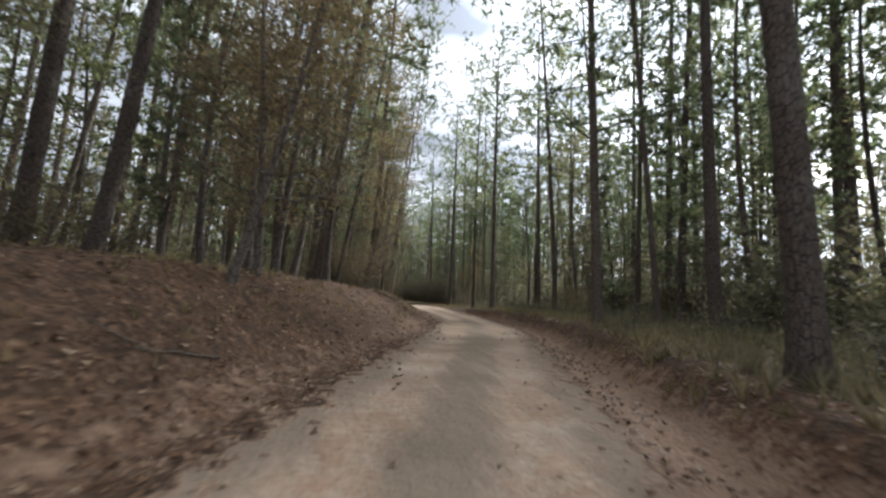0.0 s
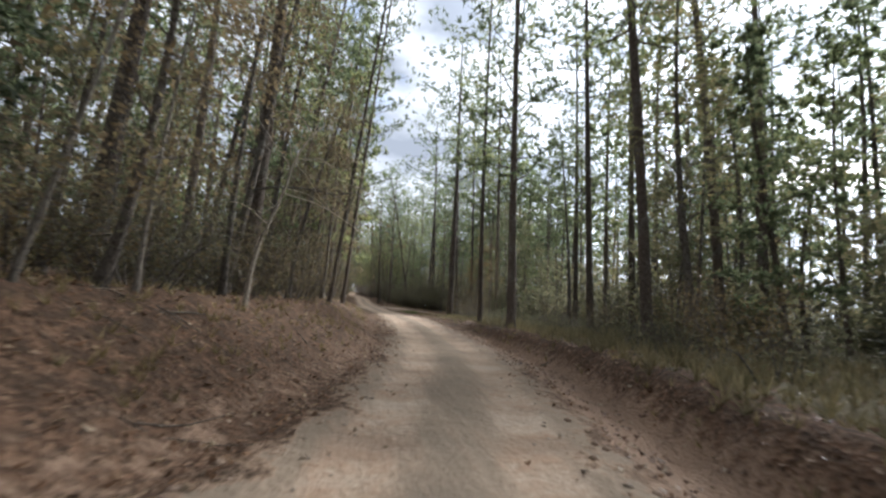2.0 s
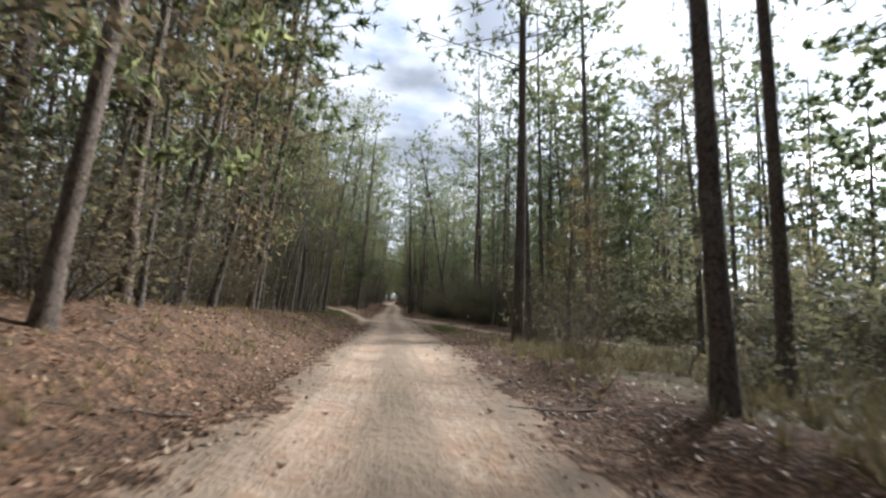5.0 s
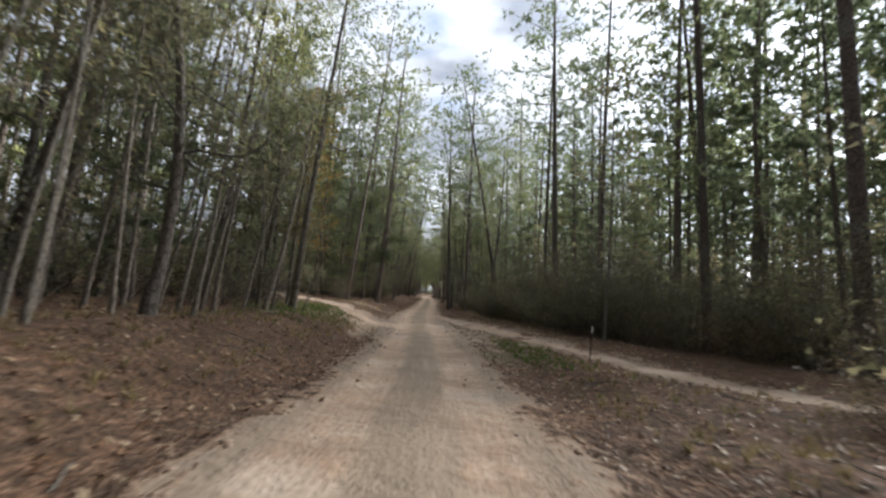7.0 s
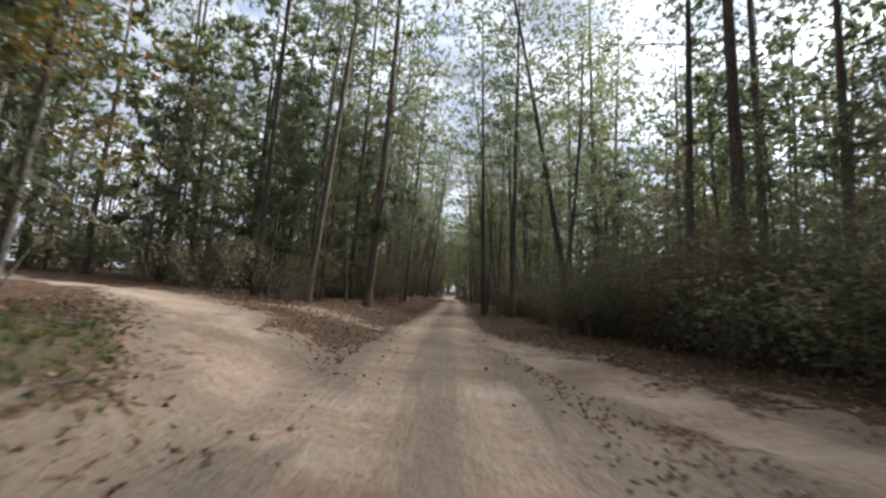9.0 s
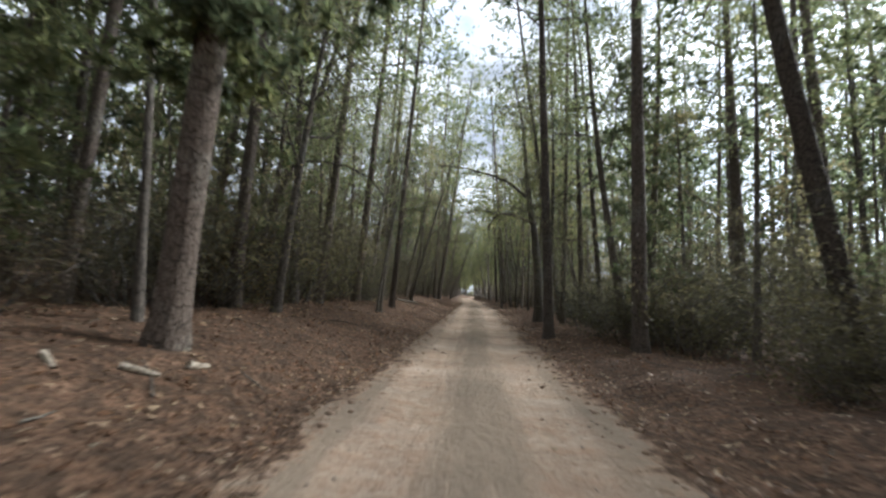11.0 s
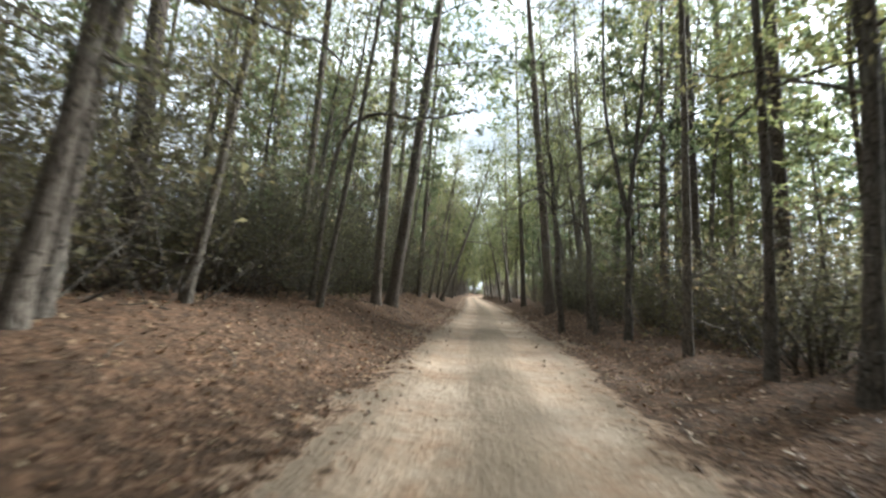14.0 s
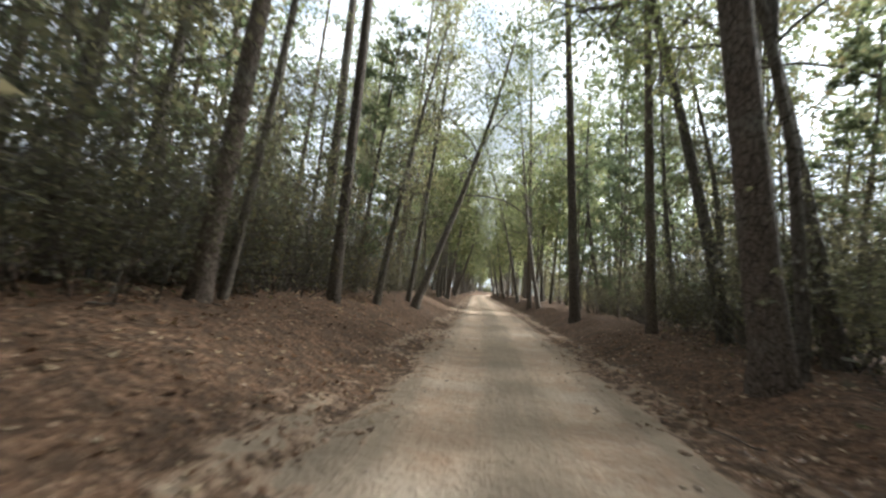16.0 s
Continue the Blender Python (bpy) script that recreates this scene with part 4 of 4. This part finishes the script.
# ---- trees with a shape of their own ----
def shaped(name, label, x, y, stems, leaves, mat, loose=0.5, leaf=0.15, skin=DARK_BARK):
    """A tree from its stems and limbs, each a line of points from the foot up with its two radii."""
    root = tagged(new(name), label, "tree")
    base = float(ground(x, y)) - 0.08
    root.matrix_basis = pose(x, y, base)
    ends, first = [], None
    for n, (line, r0, r1) in enumerate(stems):
        pts = np.array(line, float)
        s, fine = np.arange(len(pts)), np.linspace(0, len(pts) - 1, 5*len(pts))
        slope = np.gradient(pts, axis=0)
        i = np.clip(fine.astype(int), 0, len(pts) - 2)
        u = (fine - i)[:, None]
        run = (2*u**3 - 3*u**2 + 1)*pts[i] + (u**3 - 2*u**2 + u)*slope[i] + (3*u**2 - 2*u**3)*pts[i + 1] + (u**3 - u**2)*slope[i + 1]
        run = run + rng.normal(size=run.shape) * r1 * 0.5
        shape = Shape()
        radii = np.linspace(r0, r1, len(run))
        if n == 0:
            radii = radii * (1 + 0.4*np.exp(-np.clip(run[:, 2], 0, None) / 0.35))
        shape.tube(run, radii, 12 if n == 0 else 8, 0.05)
        part("trunk" if n == 0 else "limb", shape, skin, root)
        for k in range(4 if n else 7):
            at = run[int(len(run) * rng.uniform(0.5, 0.98))]
            twig = wander(at, rng.normal(size=3) + (0, 0, 0.5), rng.uniform(0.8, 2.0), 6, 0.28)
            shape = Shape()
            shape.tube(twig, np.linspace(r1*0.6, 0.006, 7), 4)
            part("bough", shape, skin, root)
            ends += list(twig[2:])
        ends += list(run[len(run)//2:])
    if not leaves:
        return root
    green = Shape()
    pick = np.array(ends)[rng.randint(0, len(ends), leaves)]
    pick = pick + rng.normal(size=pick.shape) * loose
    green.leaves(pick[pick[:, 2] > 3.4], leaf)
    part("crown", green, mat, root, soft=False)
    return root


shaped("dead_tree", "small dead tree, bleached pale and leafless, leaning over the bank", -4.5, 28.1,
       [([(0, 0, -0.2), (0.15, 0, 1.2), (0.5, 0, 2.4), (0.72, 0, 3.3), (1.0, 0, 3.9)], 0.05, 0.012),
        ([(0.55, 0, 2.5), (1.3, 0.1, 2.35), (2.2, 0.2, 1.9)], 0.018, 0.007),
        ([(0.7, 0, 3.2), (1.2, 0.1, 3.4), (1.7, 0.2, 3.1)], 0.018, 0.007),
        ([(0.3, 0, 1.8), (-0.3, 0.1, 2.2), (-0.9, 0.1, 2.15)], 0.016, 0.006)], 0, OLIVE_LEAF, skin=BLEACHED)
shaped("crooked_oak", "thick evergreen oak with a bent limb drooping over the track", 4.9, 115.7,
       [([(0, 0, -0.2), (-0.12, 0, 2.5), (-0.38, 0, 4.8), (-0.8, 0, 7.0), (-1.1, 0, 9.5), (-1.4, 0.3, 12), (-2.0, 0.2, 14.5)], 0.27, 0.035),
        ([(-0.5, -0.1, 5.6), (-1.6, -0.2, 5.98), (-2.5, -0.3, 5.95), (-3.05, -0.3, 5.2), (-2.9, -0.3, 4.4)], 0.10, 0.02),
        ([(-0.8, 0, 7.0), (-2.3, 0.1, 8.1), (-4.4, 0.2, 8.7), (-6.2, 0.3, 8.9)], 0.09, 0.03),
        ([(-2.5, -0.3, 5.95), (-3.6, -0.3, 6.2), (-4.6, -0.2, 5.8)], 0.05, 0.015),
        ([(-0.7, 0, 6.6), (1.0, 0.4, 7.4), (2.2, 0.7, 8.9)], 0.08, 0.03)], 5200, GREEN_LEAF, 0.5, 0.12)
shaped("arching_tree", "slim dark tree arching across the whole track", -3.3, 130.6,
       [([(0, 0, -0.2), (0.15, 0, 2.6), (0.35, 0, 4.2), (0.8, 0, 5.05), (1.6, 0, 5.3), (2.7, 0, 5.2), (4.2, 0, 5.5)], 0.085, 0.025),
        ([(0.5, 0, 4.6), (0.7, 0.3, 6.8), (0.9, 0.4, 9.0)], 0.06, 0.02)], 900, OLIVE_LEAF)
shaped("forked_tree", "slim leaning tree with a limb bowed over the verge", 4.3, 135.6,
       [([(0, 0, -0.2), (-0.28, 0, 3.0), (-0.46, 0, 4.7), (-0.75, 0, 7.0), (-1.1, 0, 10.5)], 0.11, 0.05),
        ([(-0.5, 0, 5.0), (-1.0, 0, 5.4), (-1.7, 0, 5.2), (-2.2, 0, 4.7)], 0.05, 0.02)], 700, OLIVE_LEAF, 0.5, 0.12)
shaped("bowed_tree", "slim dark tree with one limb bowed low", 5.1, 134.9,
       [([(0, 0, -0.2), (-0.1, 0, 2.7), (-0.3, 0, 4.5), (-0.6, 0, 6.5), (-1.0, 0, 9.5)], 0.09, 0.045),
        ([(-0.1, 0, 3.6), (-0.6, 0, 3.85), (-1.05, 0, 3.75), (-1.4, 0, 3.45)], 0.045, 0.02)], 500, OLIVE_LEAF, 0.5, 0.12)
shaped("forked_tree", "dark tree forking high into two bare stems", 5.25, 131.4,
       [([(0, 0, -0.2), (-0.02, 0, 2.0), (-0.05, 0, 3.6), (0.2, 0, 6.5), (0.4, 0, 11)], 0.095, 0.04),
        ([(-0.05, 0, 3.5), (-0.4, 0, 4.8), (-0.8, 0, 7.0), (-0.9, 0, 10)], 0.075, 0.03),
        ([(0.1, 0, 5.2), (0.7, 0.1, 6.6), (1.2, 0.2, 8.5)], 0.05, 0.02)], 600, OLIVE_LEAF, 0.5, 0.12)
shaped("leaning_oak", "dark oak whose upper limb sweeps over the track", 5.85, 144.5,
       [([(0, 0, -0.2), (-0.1, 0, 2.4), (-0.5, 0, 5.2), (-1.0, 0, 6.4), (-1.9, 0, 6.5), (-2.7, 0, 6.0), (-3.6, 0, 5.8)], 0.10, 0.03),
        ([(-0.5, 0, 5.4), (-0.4, 0.2, 7.4), (-0.1, 0.3, 9.5)], 0.09, 0.03)], 1200, GREEN_LEAF, 0.5, 0.12)
shaped("bare_tree", "leaning tree with a long crooked brown-leaved limb over the verge", -3.9, 123.8,
       [([(0, 0, -0.2), (0.3, 0, 2.6), (0.75, 0, 5.0), (1.2, 0, 7.5), (1.9, 0, 10.5)], 0.12, 0.04),
        ([(0.8, 0, 5.0), (1.7, 0.1, 5.0), (2.6, 0.2, 5.9), (3.7, 0.3, 6.4), (4.6, 0.4, 7.2)], 0.06, 0.015),
        ([(1.2, 0, 7.4), (2.2, 0.2, 7.5), (3.4, 0.2, 8.3)], 0.05, 0.015)], 900, BROWN_LEAF, 0.5, 0.10)


# ---- fallen wood, the marker post ----
def log(name, label, x, y, length, r, turn, mat, lift=0.0, crook=0.05):
    shape = Shape()
    line = wander((0, 0, 0), (1, 0, 0), length, 8, crook)
    line[:, 2] *= 0.3
    shape.tube(line, np.linspace(r, r*0.55, 9), 9, 0.08)
    for k in range(3):
        shape.tube(wander(line[2 + 2*k], (0.6, rng.uniform(-1, 1), 0.5), length*0.12, 3, 0.2), np.linspace(r*0.35, r*0.12, 4), 5)
    ob = tagged(new(name, mesh(name, *shape.arrays(), [mat])), label, "log" if r > 0.04 else "branch")
    c, s = math.cos(radians(turn)), math.sin(radians(turn))
    a, e = float(ground(x, y)), float(ground(x + c*length, y + s*length))
    u = np.linspace(0, 1, 12)
    high = float(np.max(ground(x + c*length*u, y + s*length*u) - (a + (e - a)*u)))
    ob.matrix_basis = Matrix.Translation((x, y, a + r*0.6 + lift + max(0.0, high - r*0.4))) @ Matrix.Rotation(radians(turn), 4, "Z") @ Matrix.Rotation(-math.atan2(e - a, length), 4, "Y")
    return ob


log("fallen_log", "long pale barkless pole lying in brown leaves", -3.5, 117.9, 2.1, 0.055, 63, BLEACHED, 0.03, 0.012)
log("fallen_branch", "thin bleached branch among brown leaves", -2.6, 120.3, 0.75, 0.022, 42, BLEACHED)
log("fallen_branch", "thin bleached branch among brown leaves", -3.0, 117.3, 0.6, 0.02, 20, BLEACHED)
log("fallen_branch", "pale fallen branch among brown leaves", -3.55, 69.2, 1.2, 0.03, 80, BLEACHED)
log("fallen_branch", "grey fallen branch on the bank", -4.9, 70.4, 1.6, 0.035, 40, PALE_BARK)
log("fallen_branch", "dark mossy branch lying on leaf litter", -2.2, 55.6, 0.9, 0.04, 30, DARK_BARK)
log("fallen_branch", "mossy grey branch lying on leaf litter", -1.75, 55.75, 0.85, 0.045, 42, PALE_BARK)
log("fallen_branch", "short pale stick on leaf litter", -1.4, 55.85, 0.6, 0.022, 30, BLEACHED)
log("wood_scrap", "splintered pale scrap of wood among leaves", -2.78, 95.4, 0.4, 0.05, 20, BLEACHED)
log("wood_scrap", "splintered pale scrap of wood among leaves", -2.4, 96.0, 0.3, 0.06, 70, BLEACHED)
log("wood_scrap", "splintered pale scrap of wood among leaves", -3.3, 95.0, 0.4, 0.04, -30, BLEACHED)
log("fallen_branch", "pale stick on the bank", -6.9, 22.8, 1.7, 0.025, 10, PALE_BARK)
log("fallen_branch", "pale stick on the bank", -3.4, 43.0, 1.5, 0.025, 5, PALE_BARK)

snag = tagged(new("dead_sapling"), "dead pale sapling, bare and broken", "sapling")
snag.matrix_basis = pose(-3.1, 72.4, float(ground(-3.1, 72.4)), 0, 4, 0)
stick = Shape()
rise = wander((0, 0, -0.1), (0.05, 0, 1), 1.5, 8, 0.08)
stick.tube(rise, np.linspace(0.03, 0.012, 9), 6, 0.1)
part("stem", stick, PALE_BARK, snag)
for k in (3, 5, 6):
    twig = Shape()
    twig.tube(wander(rise[k], (rng.uniform(-1, 1), 0.2, 0.5), 0.6, 5, 0.25), np.linspace(0.012, 0.004, 6), 5)
    part("twig", twig, PALE_BARK, snag)


def plain(name, colour, rough=0.6):
    m, n, l = material(name)
    g = node(n, "TexNoise", Scale=22.0, Detail=5.0)
    b = node(n, "BsdfPrincipled", Roughness=rough)
    l.new(ramp(n, l, g.outputs["Fac"], [(0.3, tuple(v*0.75 for v in colour)), (0.75, colour)]), b.inputs["Base Color"])
    l.new(b.outputs["BSDF"], n.new("ShaderNodeOutputMaterial").inputs["Surface"])
    return m


def bar(w, d, z0, z1, bevel):
    bm = bmesh.new()
    bmesh.ops.create_cube(bm, size=1, matrix=Matrix.Translation((0, 0, (z0 + z1)/2)) @ Matrix.Diagonal((w, d, z1 - z0, 1)))
    bmesh.ops.bevel(bm, geom=list(bm.edges), offset=bevel, segments=2, affect="EDGES")
    return bm


log("rotten_log", "reddish rotten log breaking up in the leaves", 6.0, 121.9, 1.3, 0.075, -101, plain("rotten_wood", (0.17, 0.088, 0.058), 0.95))
log("rotten_log", "short reddish piece of rotten log", 5.65, 120.5, 0.6, 0.07, -80, plain("rotten_heartwood", (0.22, 0.115, 0.072), 0.95))

post = tagged(new("marker_post"), "thin brown marker post with a white top", "post")
post.matrix_basis = pose(6.3, 66.8, float(ground(6.3, 66.8)) - 0.05, 1.5, 2, 20)
for name, size, colour in (("pole", (0.032, 0.022, 0, 0.86, 0.005), plain("brown_post", (0.09, 0.055, 0.04))),
                           ("white_cap", (0.04, 0.03, 0.84, 1.02, 0.006), plain("white_plastic", (0.8, 0.8, 0.78), 0.4))):
    bm = bar(*size)
    me = bpy.data.meshes.new(name)
    bm.to_mesh(me)
    bm.free()
    me.materials.append(colour)
    new(name, me).parent = post


# ---- what lies and grows on the ground, past counting ----
def ground_of(x, y):
    return np.asarray(ground(x, y))


def strewn(name, label, category, count, y0, y1, near, far, size, mat, lift, power=1.6, side=(-1, 1)):
    y = rng.uniform(y0, y1, count)
    d = np.array(side)[rng.randint(0, len(side), count)] * (near + (far - near) * rng.uniform(size=count)**power)
    x = curve(CENTRE, y) + d
    keep = (away(BRANCH_EAST, x, y) > 0.8) & (away(BRANCH_WEST, x, y) > 1.2)
    p = np.stack([x, y, ground_of(x, y) + lift], 1)[keep]
    a, s = rng.uniform(0, 6.28, len(p)), size * rng.uniform(0.5, 1.5, len(p))
    tilt = rng.uniform(-0.5, 0.5, (len(p), 2))
    ca, sa = np.cos(a), np.sin(a)

    def corner(u, v, curl):
        return p + np.stack([(u*ca - v*sa)*s, (u*sa + v*ca)*s, (u*tilt[:, 0] + v*tilt[:, 1] + curl)*s], 1)

    v = np.stack([corner(-0.5, 0, 0.3), corner(0, -0.32, 0.0), corner(0.5, 0, 0.35), corner(0, 0.32, 0.05)], 1).reshape(-1, 3)
    i = np.arange(len(p))[:, None] * 4
    tris = np.concatenate([i + (0, 1, 2), i + (0, 2, 3)])
    return tagged(new(name, mesh(name, v, tris, [mat], soft=False)), label, category, kind="stuff")


strewn("leaf_litter", "curled brown leaves strewn over the banks", "leaves", 60000, -4, 152, 1.85, 9.0, 0.078, FALLEN_LEAF, 0.012, 1.25)
strewn("leaf_litter", "scattered dry leaves along the track's edge", "leaves", 800, -4, 152, 0.4, 2.0, 0.08, FALLEN_LEAF, 0.008, 0.5)


def lumps(name, label, category, count, y0, y1, near, far, size, mat):
    """Small uneven clods, half sunk, along both edges of the track."""
    y = rng.uniform(y0, y1, count)
    x = curve(CENTRE, y) + np.array((-1, 1))[rng.randint(0, 2, count)] * (near + (far - near) * rng.uniform(size=count))
    p = np.stack([x, y, ground_of(x, y)], 1)
    s = size * rng.uniform(0.35, 1.0, count)**2.2 + 0.012
    form = np.array(((1, 0, 0), (0, 1, 0), (-1, 0, 0), (0, -1, 0), (0, 0, 0.6), (0, 0, -0.6)))
    a = rng.uniform(0, 6.28, count)
    v = form[None] * rng.uniform(0.6, 1.4, (count, 6, 1)) * s[:, None, None]
    v = np.stack([v[..., 0]*np.cos(a)[:, None] - v[..., 1]*np.sin(a)[:, None], v[..., 0]*np.sin(a)[:, None] + v[..., 1]*np.cos(a)[:, None], v[..., 2]], -1)
    tris = np.array(((0, 1, 4), (1, 2, 4), (2, 3, 4), (3, 0, 4), (1, 0, 5), (2, 1, 5), (3, 2, 5), (0, 3, 5)))
    f = (np.arange(count)[:, None, None] * 6 + tris).reshape(-1, 3)
    return tagged(new(name, mesh(name, (v + p[:, None]).reshape(-1, 3), f, [mat], soft=False)), label, category, kind="stuff")


lumps("clay_clods", "pale and red clods of earth along the track's edges", "clods", 1900, -4, 152, 1.45, 2.3, 0.06, plain("dry_clay", (0.29, 0.2, 0.14), 0.95))
lumps("sand_clods", "crumbled sand lumps on the track", "clods", 700, -4, 152, 0.9, 1.6, 0.03, plain("pale_sand", (0.33, 0.26, 0.2), 0.95))

twigs = Shape()
for _ in range(520):
    y = rng.uniform(-2, 150)
    d = (-1, 1)[rng.randint(2)] * rng.uniform(2.2, 7.5)
    x = float(curve(CENTRE, y)) + d
    if away(BRANCH_EAST, x, y) < 1.2 or away(BRANCH_WEST, x, y) < 1.8:
        continue
    long, a = rng.uniform(0.3, 1.3), rng.uniform(0, 6.28)
    line = wander((x, y, 0), (math.cos(a), math.sin(a), 0), long, 4, 0.16)
    r = rng.uniform(0.006, 0.018)
    line[:, 2] = ground_of(line[:, 0], line[:, 1]) + r * 0.8 + rng.uniform(0, 0.03, 5)
    twigs.tube(line, np.linspace(r, r * 0.4, 5), 4)
tagged(new("fallen_twigs", mesh("fallen_twigs", *twigs.arrays(), [PALE_BARK])), "dry grey twigs strewn over the leaf litter", "twigs", kind="stuff")


def tufts_of(name, label, count, place, blades, length, width, mat, patch=1.0):
    spots = []
    while len(spots) < count:
        x, y = place()
        if abs(float(offset(x, y))) > 2.9 and float(away(BRANCH_EAST, x, y)) > 1.2 and float(away(BRANCH_WEST, x, y)) > 1.6 and float(waves(x, y, 6.0, 8)) > patch - 1.3:
            spots.append((x, y, float(ground(x, y)) - 0.02))
    shape = Shape()
    shape.blades(spots, blades, length, width, 1.6, 0.8)
    v, t = shape.arrays()
    return tagged(new(name, mesh(name, v, t, [mat], soft=False)), label, "grass", kind="stuff")


tufts_of("dry_grass", "dry straw-coloured grass on the verge", 2600, sideways(3.4, 11, -4, 56, 1.0, (1,)), 14, 0.42, 0.012, GRASS, 0.6)
tufts_of("verge_grass", "short dry grass along the banks", 2600, sideways(2.9, 7, 0, 92, 1.3, (-1, -1, 1, 1)), 10, 0.2, 0.009, GRASS, 0.9)
green_spots = [(4.3 + rng.normal() * 0.9, 69 + rng.normal() * 2.4) for _ in range(900)] + [(-3.7 + rng.normal() * 0.9, 74.5 + rng.normal() * 2.6) for _ in range(900)]
rng.shuffle(green_spots)
spot_list = iter(green_spots * 3)
tufts_of("green_grass", "short green grass on the verges at the junction", 1700, lambda: next(spot_list), 12, 0.13, 0.008,
         foliage("fresh_grass", [(0.06, 0.09, 0.024), (0.10, 0.145, 0.04), (0.14, 0.185, 0.055), (0.18, 0.205, 0.085)], 0.4, 0.2), -2)
many("verge_scrub", "low grey-green scrub on the verge under the pines", "undergrowth", [thicket(h, 1.1, 6, 0.075, 190, True) for h in (0.6, 0.9, 1.2)],
     230, sideways(5.0, 13, -4, 60, 1.0, (1,)), [DARK_BARK, OLIVE_LEAF], (0.7, 1.3))
